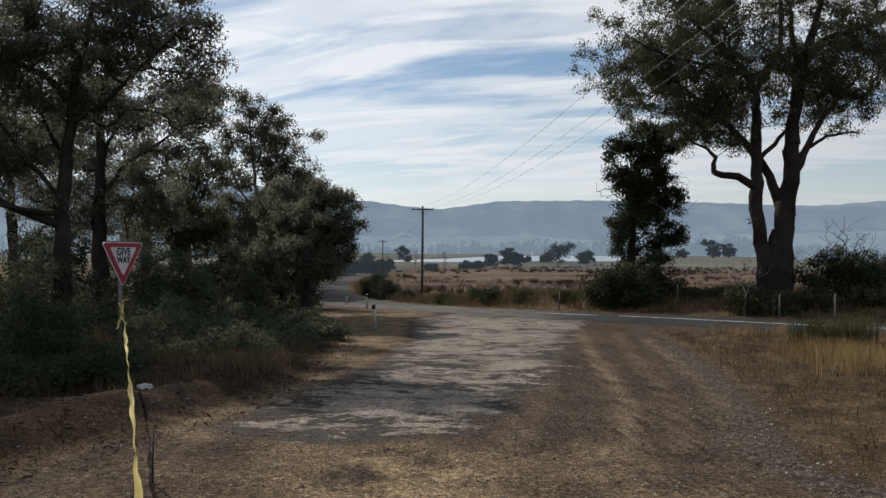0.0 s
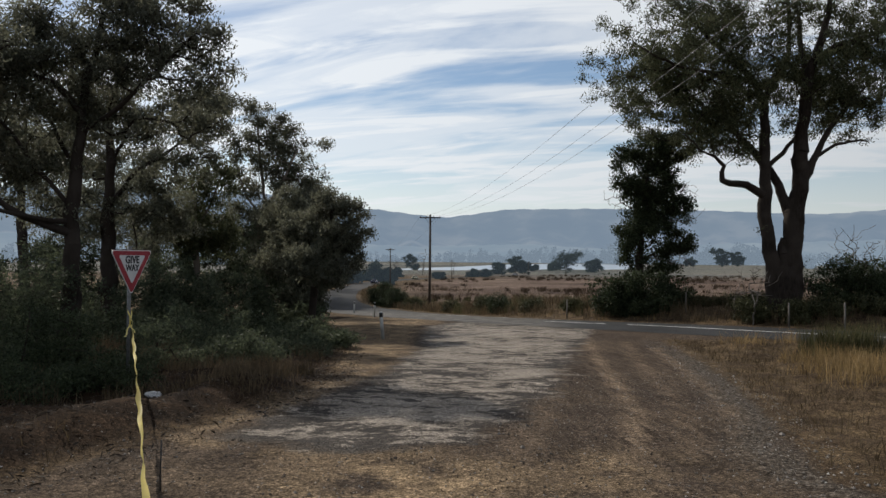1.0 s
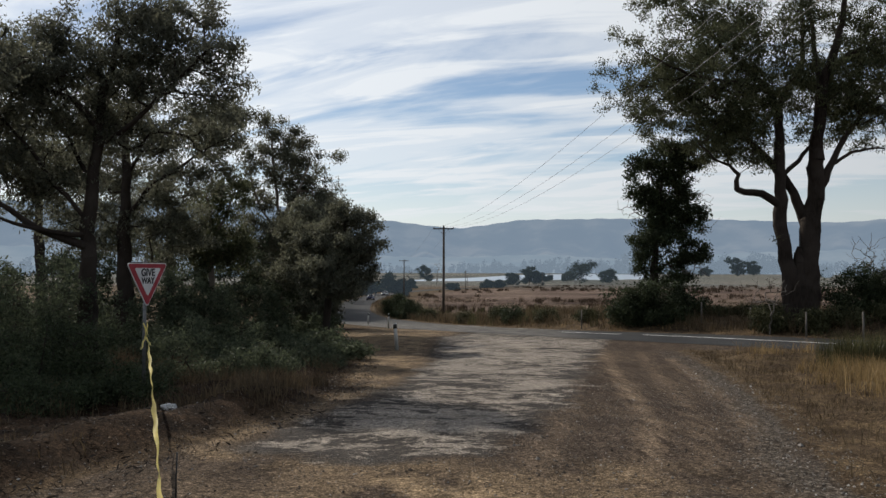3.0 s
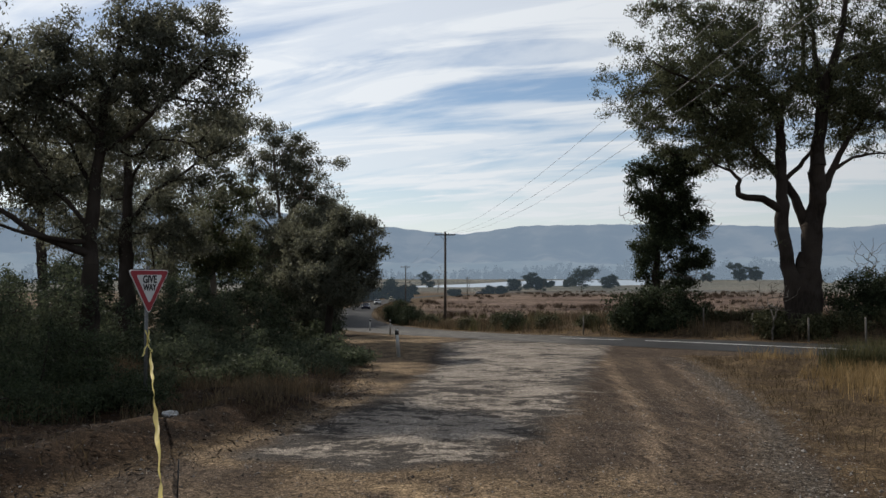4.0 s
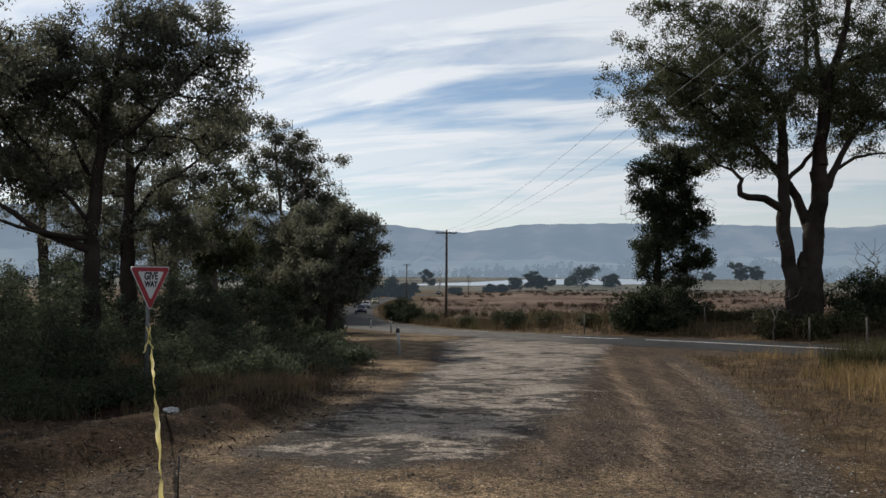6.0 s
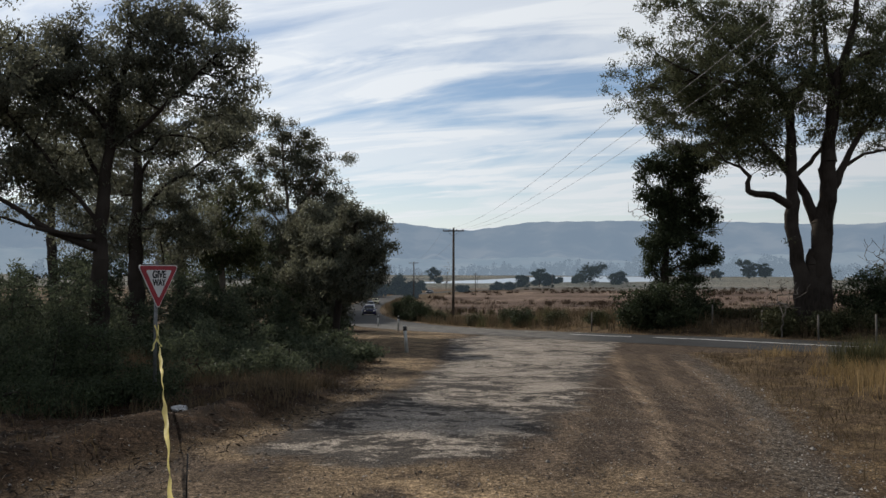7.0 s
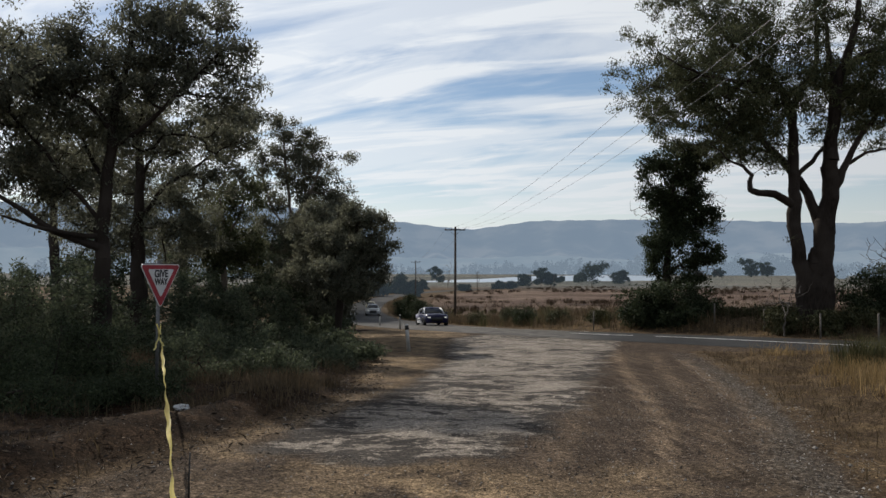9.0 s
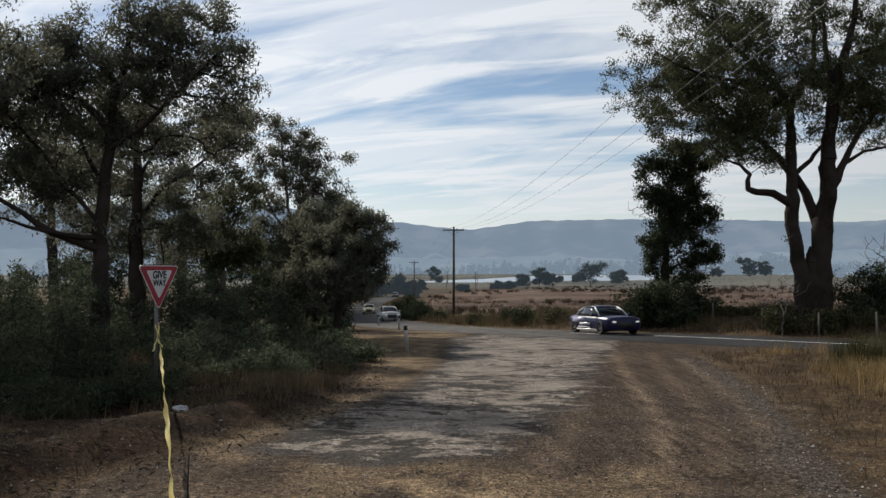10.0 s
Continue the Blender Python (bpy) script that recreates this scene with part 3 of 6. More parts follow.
lake = mesh_ob("water", [(-200, 600, 1.55 - 10.35), (800, 600, 1.55 - 10.35), (800, 1700, 1.55 - 10.35), (-200, 1700, 1.55 - 10.35)], [(0, 1, 2, 3)], M_WATER)
tagged(lake, "pale shining lake on the valley floor", "lake", kind="structure")


def make_hills(name, crest, base_r, top_r, material, seed, label):
    """A long flat-topped range: crest heights by bearing, gullied slopes."""
    az = np.radians(np.linspace(-75, 75, 420))
    rows = 26
    bear, hgt = np.array(crest, float).T
    top = np.interp(np.degrees(az), bear, hgt)
    co = []
    for j in range(rows):
        f = j / (rows - 1)
        r = base_r + (top_r - base_r) * f
        gul = 0.10 * np.sin(az * 70 + 3 * np.sin(az * 23 + seed)) * np.sin(f * 3.1) + 0.06 * np.sin(az * 160 + f * 5 + seed) * np.sin(f * 3.1)
        prof = 0.55 * f + 0.45 * smooth(np.array((f - 0.62) / 0.34))
        z = -9.5 + (top + 9.5) * (prof + gul * 0.4) + (1.5 * np.sin(az * 240 + seed) if j == rows - 1 else 0)
        co.append(np.stack([np.sin(az) * r, np.cos(az) * r, z], 1))
    co.append(np.stack([np.sin(az) * (top_r + 500), np.cos(az) * (top_r + 500), top * 0.5], 1))
    co = np.concatenate(co)
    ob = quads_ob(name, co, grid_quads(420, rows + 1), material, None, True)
    tagged(ob, label, "hills", kind="structure")


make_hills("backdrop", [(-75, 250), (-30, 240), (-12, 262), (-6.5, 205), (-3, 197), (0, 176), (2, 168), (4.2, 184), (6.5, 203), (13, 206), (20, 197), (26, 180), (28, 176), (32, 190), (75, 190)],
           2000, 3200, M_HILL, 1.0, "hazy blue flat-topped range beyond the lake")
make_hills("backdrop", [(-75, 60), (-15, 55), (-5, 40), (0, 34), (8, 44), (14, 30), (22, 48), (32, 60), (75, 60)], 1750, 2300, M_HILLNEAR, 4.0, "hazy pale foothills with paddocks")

# ---- trees and bushes ----
def tubes(name, nodes, par, rad, material, parent, sides=6):
    """Tapered tubes along a branching skeleton."""
    nodes, rad = np.asarray(nodes, float), np.asarray(rad, float)
    par = np.asarray(par)
    d = np.zeros_like(nodes)
    has = par >= 0
    d[has] = nodes[has] - nodes[par[has]]
    d[~has] = (0, 0, 1)
    d /= np.linalg.norm(d, axis=1)[:, None] + 1e-9
    e = np.nonzero(has)[0]
    ang = np.linspace(0, 2 * np.pi, sides, endpoint=False)

    def ring(c, dirs, r):
        ref = np.where(np.abs(dirs[:, 2:3]) > 0.9, np.array([[1.0, 0, 0]]), np.array([[0, 0, 1.0]]))
        u = np.cross(dirs, ref)
        u /= np.linalg.norm(u, axis=1)[:, None] + 1e-9
        v = np.cross(dirs, u)
        knob = 1 + 0.07 * np.sin(c[:, 2:3] * 2.1 + 2 * ang[None] + c[:, 0:1]) + 0.06 * np.sin(c[:, 2:3] * 5.3 + 3 * ang[None])
        return c[:, None] + (r[:, None] * knob)[:, :, None] * (np.cos(ang)[None, :, None] * u[:, None] + np.sin(ang)[None, :, None] * v[:, None])
    pr = np.minimum(rad[par[e]], rad[e] * 1.6)
    a, b = ring(nodes[par[e]] - d[e] * (pr * 0.1)[:, None], d[e], pr), ring(nodes[e] + d[e] * (rad[e] * 0.3)[:, None], d[e], rad[e])
    co = np.concatenate([a, b], 1).reshape(-1, 3)
    k = np.arange(sides)
    q = np.stack([k, (k + 1) % sides, (k + 1) % sides + sides, k + sides], 1)
    quads = (np.arange(len(e))[:, None, None] * 2 * sides + q[None]).reshape(-1, 4)
    return quads_ob(name, co, quads, material, parent, True)


def ball(n, rng):
    """Points in a ball, thickest in its middle."""
    v = rng.normal(0, 1, (n, 3))
    v /= np.linalg.norm(v, axis=1)[:, None]
    return v * rng.uniform(0, 1, (n, 1)) ** 0.7


def leaves(name, centres, spread, per, size, material, parent, rng, droop=0.5, squash=0.7):
    """Loose clumps of separate folded leaves."""
    centres = np.asarray(centres, float)
    n = len(centres) * per
    c = np.repeat(centres, per, 0) + ball(n, rng) * 1.9 * spread * np.array([1, 1, squash])
    axis = rng.normal(0, 1, (n, 3))
    axis[:, 2] -= droop * 1.6
    axis /= np.linalg.norm(axis, axis=1)[:, None]
    w = np.cross(axis, rng.normal(0, 1, (n, 3)))
    w /= np.linalg.norm(w, axis=1)[:, None] + 1e-9
    ln, wd = size[0] * rng.uniform(0.6, 1.35, (n, 1)), size[1] * rng.uniform(0.7, 1.3, (n, 1))
    co = np.stack([c - axis * ln / 2, c + w * wd / 2 - axis * ln * 0.05, c + axis * ln / 2, c - w * wd / 2 - axis * ln * 0.05], 1)
    return quads_ob(name, co.reshape(-1, 3), np.arange(n * 4).reshape(n, 4), material, parent)


def grow(seed_lines, tips, rng, bend=0.12, cost_down=1.2):
    """Branches from the seeded limbs out to every tip, each joining the nearest wood already grown."""
    nodes, par = [], []
    for line in seed_lines:
        pts = glide([p[:3] for p in line], 0.45)
        start = None
        if nodes:
            dd = ((np.array(nodes) - np.array(pts[0])) ** 2).sum(1)
            start = int(dd.argmin())
        for k, p in enumerate(pts):
            p = p + Vector(rng.normal(0, 0.035, 3)) if k and k < len(pts) - 1 else p
            par.append((len(nodes) - 1) if k else (start if start is not None else -1))
            nodes.append(tuple(p))
    base = np.array(nodes[0])
    arr = np.empty((len(nodes) + len(tips) * 9, 3))
    cnt = len(nodes)
    arr[:cnt] = nodes
    tips = sorted(tips, key=lambda t: float(np.linalg.norm(arr[:cnt] - t, axis=1).min()))
    ends = []
    for t in tips:
        d = t - arr[:cnt]
        L = np.linalg.norm(d, axis=1)
        cost = L + cost_down * np.maximum(0, -d[:, 2]) + 0.05 * np.linalg.norm(arr[:cnt] - base, axis=1) + 50 * (arr[:cnt, 2] < base[2] + 0.25 * (t[2] - base[2]))
        k = int(cost.argmin())
        n = int(np.clip(L[k] / 0.55, 2, 8))
        side = rng.normal(0, 1, 3) * L[k] * bend
        side[2] = -abs(side[2]) * 0.8
        prev = k
        for i in range(1, n + 1):
            f = i / n
            arr[cnt] = arr[k] + d[k] * f + side * np.sin(f * np.pi) + rng.normal(0, 0.02, 3) * L[k] * (f < 1)
            par.append(prev)
            prev = cnt
            cnt += 1
        ends.append(prev)
    return arr[:cnt], np.array(par), ends


def thickness(par, tip_r, power=2.3):
    kids = np.zeros(len(par), int)
    for p in par:
        if p >= 0:
            kids[p] += 1
    acc = np.where(kids == 0, tip_r ** power, 0.0)
    for i in range(len(par) - 1, -1, -1):
        if par[i] >= 0:
            acc[par[i]] += acc[i]
    return np.maximum(acc, tip_r ** power) ** (1 / power)


def in_blobs(blobs, n, rng, hollow=0.45):
    """Points spread through the crown's masses, thicker towards their skins."""
    vol = np.array([b[3] ** 2 * (b[4] if len(b) > 4 else b[3]) ** 0.5 for b in blobs])
    pick = rng.choice(len(blobs), n, p=vol / vol.sum())
    out = []
    for k in pick:
        b = blobs[k]
        v = rng.normal(0, 1, 3)
        v /= np.linalg.norm(v)
        r = (hollow + (1 - hollow) * rng.uniform() ** 0.6)
        rz = b[4] if len(b) > 4 else b[3]
        out.append(np.array([b[0] + v[0] * b[3] * r, b[1] + v[1] * b[3] * r, b[2] + v[2] * rz * r]))
    return out


def limb_radii(limbs, radii):
    out = []
    for line, (r0, r1) in zip(limbs, radii):
        n = len(glide(line, 0.45))
        out += [r0 + (r1 - r0) * i / max(1, n - 1) for i in range(n)]
    return np.array(out)


def tree(name, label, seed, base, limbs, blobs, n_tips, leaf, per, spread, m_leaf, m_bark, base_r=None, radii=None, tip_r=0.012, droop=0.6, hollow=0.4, group="", sides=6):
    rng = np.random.default_rng(seed)
    root = new(name)
    root.location = base
    o = np.array(base)
    limbs = [[tuple(np.array(p) - o) for p in l] for l in limbs]
    blobs = [(b[0] - o[0], b[1] - o[1], b[2] - o[2], *b[3:]) for b in blobs]
    tips = in_blobs(blobs, n_tips, rng, hollow)
    arr, par, ends = grow(limbs, tips, rng)
    rad = thickness(par, tip_r)
    if radii:
        lr = limb_radii(limbs, radii)
        rad = np.minimum(rad, 0.09)
        rad[:len(lr)] = np.maximum(lr, 0.02)
    elif base_r:
        rad = rad * (1 + (base_r / rad[0] - 1) * np.clip(rad / rad[0], 0, 1) ** 0.8)
    # root flare
    low = np.clip(1 - arr[:, 2] / (5 * rad[0] + 0.01), 0, 1)
    rad = rad * (1 + (0.12 if radii else 0.3) * low ** 2)
    tubes("trunk", arr, par, rad, m_bark, root, sides)
    ec = arr[ends]
    prev = arr[par[ends]]
    mids = np.concatenate([ec, (ec + prev) / 2 + rng.normal(0, spread * 0.5, ec.shape)])
    leaves("crown", mids, spread, per, leaf, m_leaf, root, rng, droop)
    return tagged(root, label, "tree", group)


def bush(name, label, seed, blobs, per_tip, n_tips, leaf, spread, m_leaf, m_bark=None, category="bush", group=""):
    """A many-stemmed shrub whose foliage reaches down to the ground."""
    rng = np.random.default_rng(seed)
    cx, cy = float(np.mean([b[0] for b in blobs])), float(np.mean([b[1] for b in blobs]))
    z0 = land_at(cx, cy)
    root = new(name)
    root.location = (cx, cy, z0)
    loc = [(b[0] - cx, b[1] - cy, b[2] - z0, *b[3:]) for b in blobs]
    tips = in_blobs(loc, n_tips, rng, 0.35)
    floor = [land_at(cx + t[0], cy + t[1]) - z0 for t in tips[:1]][0]
    tips = [np.array([t[0], t[1], max(t[2], floor + 0.15)]) for t in tips]
    top = max(b[2] + (b[4] if len(b) > 4 else b[3]) for b in loc)
    limbs = [[(0, 0, -0.1), (0.05, 0, top * 0.2), (0.1, 0.05, top * 0.45)]]
    arr, par, ends = grow(limbs, tips, rng, 0.1, 0.3)
    tubes("stem", arr, par, thickness(par, 0.007), m_bark or M_BARK, root, 4)
    ec = arr[ends]
    leaves("foliage", ec, spread, per_tip, leaf, m_leaf, root, rng, 0.15, 0.8)
    return tagged(root, label, category, group)


def B(p, r, rz=None):
    return (*p, r, rz if rz else r)


# old gum beyond the road
g0 = (17.94, 38.00, -0.94)
gz = land_at(g0[0], g0[1]) - 0.5
GUM_LIMBS = [[(g0[0] + 0.12, g0[1], gz), (18.12, 38.0, 0.39), (18.10, 38.0, 1.20), (18.12, 38.0, 1.9), (18.2, 38.0, 2.6)],
             [(17.72, 38.0, -0.6), (17.66, 38.0, 0.8), (17.49, 38.0, 2.02), (17.20, 38.0, 3.69), (17.15, 38.0, 4.95), (17.26, 38.2, 5.95), (17.34, 38.4, 7.68), (17.41, 38.7, 9.3), (17.06, 39.0, 10.66), (16.39, 39.3, 11.6), (15.35, 39.6, 12.7), (14.18, 40.0, 14.15), (13.13, 40.4, 15.47)],
             [(18.42, 38.0, -0.6), (18.48, 38.0, 0.8), (18.55, 38.0, 1.75), (18.69, 38.0, 3.98), (18.96, 37.9, 5.51), (18.80, 37.7, 7.02), (18.85, 37.5, 8.38), (18.91, 37.3, 10.0), (19.04, 37.2, 11.08), (19.56, 37.0, 12.55), (19.70, 36.6, 14.21), (19.56, 36.0, 16.17)],
             [(18.51, 38.1, 3.7), (18.04, 38.4, 5.42), (17.42, 38.8, 6.54), (16.7, 39.3, 7.67), (15.69, 39.8, 8.77), (14.3, 40.0, 9.98), (12.63, 40.3, 11.08)],
             [(17.16, 38.0, 4.75), (16.08, 37.5, 5.26), (15.05, 37.2, 5.34), (14.62, 37.0, 5.48), (14.60, 36.8, 6.11), (14.05, 36.5, 6.47), (13.12, 36.0, 6.75)],
             [(17.39, 38.6, 9.57), (18.09, 38.9, 10.93), (18.80, 39.1, 11.85), (18.98, 39.3, 13.96), (18.98, 39.5, 16.38)],
             [(19.05, 37.9, 5.5), (19.61, 37.6, 6.87), (20.10, 37.5, 7.97), (21.05, 37.8, 9.0), (22.25, 38.0, 10.32)],
             [(19.70, 37.6, 6.79), (20.28, 37.2, 7.2), (20.88, 36.8, 7.34), (21.41, 36.3, 7.31)],
             [(18.95, 37.3, 9.72), (18.91, 37.8, 12.08), (18.96, 38.2, 13.9), (18.96, 38.5, 16.3)],
             [(17.40, 38.3, 6.2), (18.09, 38.2, 6.94), (18.56, 38.0, 7.56), (18.85, 37.7, 8.15)],
             [(19.04, 37.2, 11.08), (20.43, 37.6, 12.17), (22.06, 38.0, 12.72), (24.08, 38.5, 13.74)],
             [(17.12, 39.0, 10.6), (15.56, 38.0, 10.7), (13.78, 37.0, 10.73), (11.95, 36.0, 10.74), (10.21, 35.5, 11.39)]]
GUM_RADII = [(0.80, 0.22), (0.40, 0.06), (0.60, 0.06), (0.27, 0.05), (0.20, 0.04), (0.17, 0.05), (0.20, 0.05), (0.10, 0.03), (0.16, 0.05), (0.12, 0.08), (0.16, 0.05), (0.15, 0.04)]
# masses of the crown, from the western tips round to the eastern side
GUM_WEST = [B((9.3, 40.0, 13.97), 0.9, 0.75), B((8.84, 40.0, 10.99), 0.75, 1.2), B((9.2, 40.0, 12.1), 0.6, 0.6), B((10.49, 39.0, 10.33), 1.1, 0.9), B((13.12, 40.0, 10.9), 1.5, 1.7), B((12.32, 38.0, 9.1), 1.3, 0.7), B((11.6, 38.0, 11.0), 1.1, 0.7),
            B((11.67, 40.0, 15.4), 1.7, 0.9), B((13.69, 39.0, 14.85), 1.7, 1.3), B((13.67, 39.0, 12.38), 1.2, 0.9), B((11.9, 39.0, 12.9), 0.8, 0.4), B((10.6, 40.5, 13.6), 0.8, 0.4), B((12.0, 40.0, 10.0), 1.2, 0.9), B((14.6, 40.0, 12.9), 1.3, 1.0), B((10.9, 36.0, 11.3), 0.9, 0.6)]
GUM_MID = [B((15.09, 39.0, 9.06), 1.5, 1.3), B((16.6, 40.0, 8.9), 1.2, 1.3), B((14.71, 38.0, 10.3), 1.2, 1.0), B((15.99, 39.0, 13.85), 2.0, 1.4), B((15.98, 37.0, 11.57), 1.3, 1.0), B((18.48, 40.0, 14.17), 1.6, 1.5), B((17.66, 37.0, 14.6), 1.6, 1.3),
           B((14.03, 37.0, 7.03), 0.9, 0.6), B((15.8, 38.0, 6.9), 0.8, 0.8), B((16.4, 39.0, 16.0), 1.8, 0.9), B((14.6, 40.5, 8.0), 1.2, 0.9), B((16.0, 36.8, 9.8), 1.1, 1.0), B((17.9, 37.2, 11.2), 0.9, 1.0), B((13.2, 37.0, 7.9), 1.0, 0.7), B((16.3, 40.5, 10.4), 1.2, 1.0), B((15.2, 39.4, 7.7), 1.0, 0.8), B((16.5, 38.6, 7.2), 0.6, 0.6), B((17.9, 41.0, 10.0), 0.9, 1.0), B((17.9, 40.0, 12.2), 0.9, 0.7), B((17.0, 37.6, 3.14), 0.35, 0.5), B((18.1, 38.4, 5.7), 0.35, 0.35), B((18.0, 39.0, 8.2), 0.5, 0.7)]
GUM_EAST = [B((20.92, 39.0, 14.17), 1.8, 1.3), B((21.63, 38.0, 12.15), 1.4, 1.1), B((21.74, 39.0, 10.69), 1.3, 1.0), B((20.86, 39.0, 9.81), 0.9, 0.8), B((22.3, 38.0, 8.9), 1.1, 0.5), B((23.6, 38.5, 13.6), 2.2, 2.0), B((24.0, 38.0, 11.0), 1.7, 1.3),
            B((20.4, 38.0, 16.0), 1.9, 1.0), B((20.0, 38.6, 12.4), 1.0, 1.2), B((20.1, 39.5, 10.9), 1.0, 0.9), B((21.4, 37.2, 9.4), 1.1, 0.8), B((22.8, 38.6, 12.2), 1.3, 1.0), B((19.6, 36.8, 11.0), 0.8, 0.8), B((19.9, 37.5, 8.6), 0.7, 0.5), B((23.3, 38.0, 15.8), 1.8, 1.0)]
tree("gum_tree", "huge old gum with dark forked trunk and open drooping crown", 11, (g0[0], g0[1], gz), GUM_LIMBS, GUM_WEST + GUM_MID + GUM_EAST + [B((14.0, 39.0, 11.0), 5.0, 3.9), B((21.2, 38.0, 11.0), 4.0, 3.6), B((14.4, 38.0, 8.3), 2.0, 1.3), B((15.3, 37.0, 6.9), 0.9, 0.6), B((17.9, 37.0, 8.4), 0.7, 0.8), B((20.6, 38.5, 8.9), 1.0, 0.8), B((21.8, 38.5, 9.6), 1.3, 0.8), B((20.2, 36.5, 10.0), 0.9, 0.9), B((10.3, 38.0, 9.1), 1.0, 0.6)],
     1520, (0.17, 0.052), 50, 0.285, M_GUM_OLIVE, M_BARK, sides=10, radii=GUM_RADII, hollow=0.15)

# narrow blackwood beside it
w0 = (12.98, 45.00, -1.63)
blackwood = tree("blackwood_tree", "tall narrow dense dark green wattle tree", 12, (w0[0], w0[1], land_at(w0[0], w0[1]) - 0.5),
     [[(w0[0], w0[1], land_at(w0[0], w0[1]) - 0.5), (12.87, 45.00, 1.48), (13.09, 45.00, 4.11), (13.44, 45.00, 6.75), (13.58, 45.00, 8.57)]],
     [B((13.71, 45.00, 7.91), 1.7, 1.2), B((15.03, 45.00, 7.41), 1.0, 0.8), B((12.55, 45.00, 7.41), 0.9, 0.6), B((13.70, 45.00, 5.93), 1.7, 1.2), B((14.18, 45.00, 4.94), 1.3, 1.0), B((13.35, 45.00, 3.46), 2.0, 1.1), B((12.36, 45.00, 2.80), 1.2, 0.8),
      B((14.49, 45.00, 2.47), 1.3, 1.0), B((13.82, 45.00, 1.16), 1.6, 0.8), B((14.62, 45.00, 6.49), 1.0, 0.9), B((12.64, 45.00, 5.37), 0.9, 0.8), B((14.99, 45.00, 3.72), 0.9, 0.8), B((13.52, 45.00, 4.28), 1.5, 1.0), B((14.21, 45.00, 8.57), 1.0, 0.6), B((13.53, 45.00, 6.42), 1.6, 1.3), B((13.42, 45.00, 4.61), 1.5, 1.2), B((12.03, 45.00, 3.29), 0.9, 0.7), B((12.0, 45.0, 6.0), 0.8, 0.7), B((15.3, 45.0, 4.9), 0.8, 0.7), B((12.4, 45.0, 1.9), 1.0, 0.6), B((15.2, 44.5, 2.6), 0.8, 0.8), B((15.2, 45.0, 7.9), 0.6, 0.5), B((12.3, 45.0, 7.9), 0.9, 0.6), B((14.6, 45.0, 8.2), 0.9, 0.6), B((11.8, 45.0, 6.9), 0.6, 0.5)],
     330, (0.16, 0.07), 84, 0.27, M_BLACKWOOD, M_BARK, 0.24, hollow=0.35)


def bare_branch(root, start, end, seed, spread):
    """A leafless side branch with fine twigs, in the world's metres."""
    rng = np.random.default_rng(seed)
    o = np.array(root.location)
    a, b = np.array(start) - o, np.array(end) - o
    tips = [a + (b - a) * rng.uniform(0.55, 1.05) + rng.normal(0, spread, 3) for _ in range(34)]
    arr, par, ends = grow([[tuple(a), tuple(a + (b - a) * 0.3 + np.array([0, 0, 0.08])), tuple(a + (b - a) * 0.62)]], tips, rng, 0.08, 0.2)
    part_ob = tubes("dead_branch", arr, par, thickness(par, 0.009), M_STICK, root, 4)
    part_ob["label"] = "bare grey leafless branch"


for k, (a, b, q) in enumerate([((13.2, 45.0, 4.3), (10.8, 44.6, 5.2), 0.34), ((13.6, 45.0, 4.6), (15.8, 44.6, 5.7), 0.36), ((13.1, 45.0, 1.7), (15.5, 44.4, 1.3), 0.25), ((13.5, 45.0, 3.6), (15.9, 44.5, 4.1), 0.3)]):
    bare_branch(blackwood, a, b, 130 + k, q)
for k, (p, r, rz) in enumerate([((11.00, 43.00, -0.39), 1.5, 1.3), ((12.12, 42.00, -0.50), 1.6, 1.5), ((13.98, 43.50, -0.41), 1.4, 1.2)]):
    bush("roadside_bush", "dense dark green shrub at the foot of the narrow tree", 20 + k, [B(p, r, rz), B((p[0] + 0.4, p[1], p[2] - 0.7), r, rz * 0.7)], 84, 90, (0.16, 0.08), 0.28, M_BLACKWOOD, group="shrubs under the narrow tree")
for k, (p, r, rz) in enumerate([((20.5, 38.00, 0.45), 1.2, 1.2), ((22.0, 38.00, 0.6), 1.3, 1.3), ((23.77, 39.00, 0.5), 1.4, 1.3), ((15.85, 43.00, -1.08), 0.8, 0.5), ((17.16, 42.00, -0.96), 0.8, 0.6), ((17.95, 41.00, -0.84), 0.7, 0.6), ((-2.6, 80.00, -2.8), 1.6, 1.1), ((-4.0, 87.00, -2.6), 1.8, 1.4), ((5.55, 54.00, -1.75), 0.9, 0.7), ((7.47, 51.00, -1.72), 0.8, 0.6), ((5.11, 58.00, -1.91), 0.8, 0.7), ((9.45, 47.00, -1.46), 0.8, 0.5), ((2.75, 62.00, -2.38), 0.9, 0.5), ((-0.49, 74.00, -2.87), 1.0, 0.6), ((16.2, 37.4, -0.75), 0.9, 0.5), ((19.2, 36.4, -0.6), 0.9, 0.5), ((17.7, 36.2, -0.8), 0.7, 0.4), ((21.6, 35.6, -0.5), 1.0, 0.5)]):
    bush("verge_bush", "scrubby dark green shrub beyond the fence", 30 + k, [B(p, r, rz), B((p[0] + 0.3, p[1], p[2] - 0.5), r, rz * 0.7)], 80, int(60 * max(1.0, r * r)), (0.14, 0.06), 0.25, M_BLACKWOOD if k < 3 or k in (6, 7, 8) else M_SCRUB, group="shrubs beyond the fence")


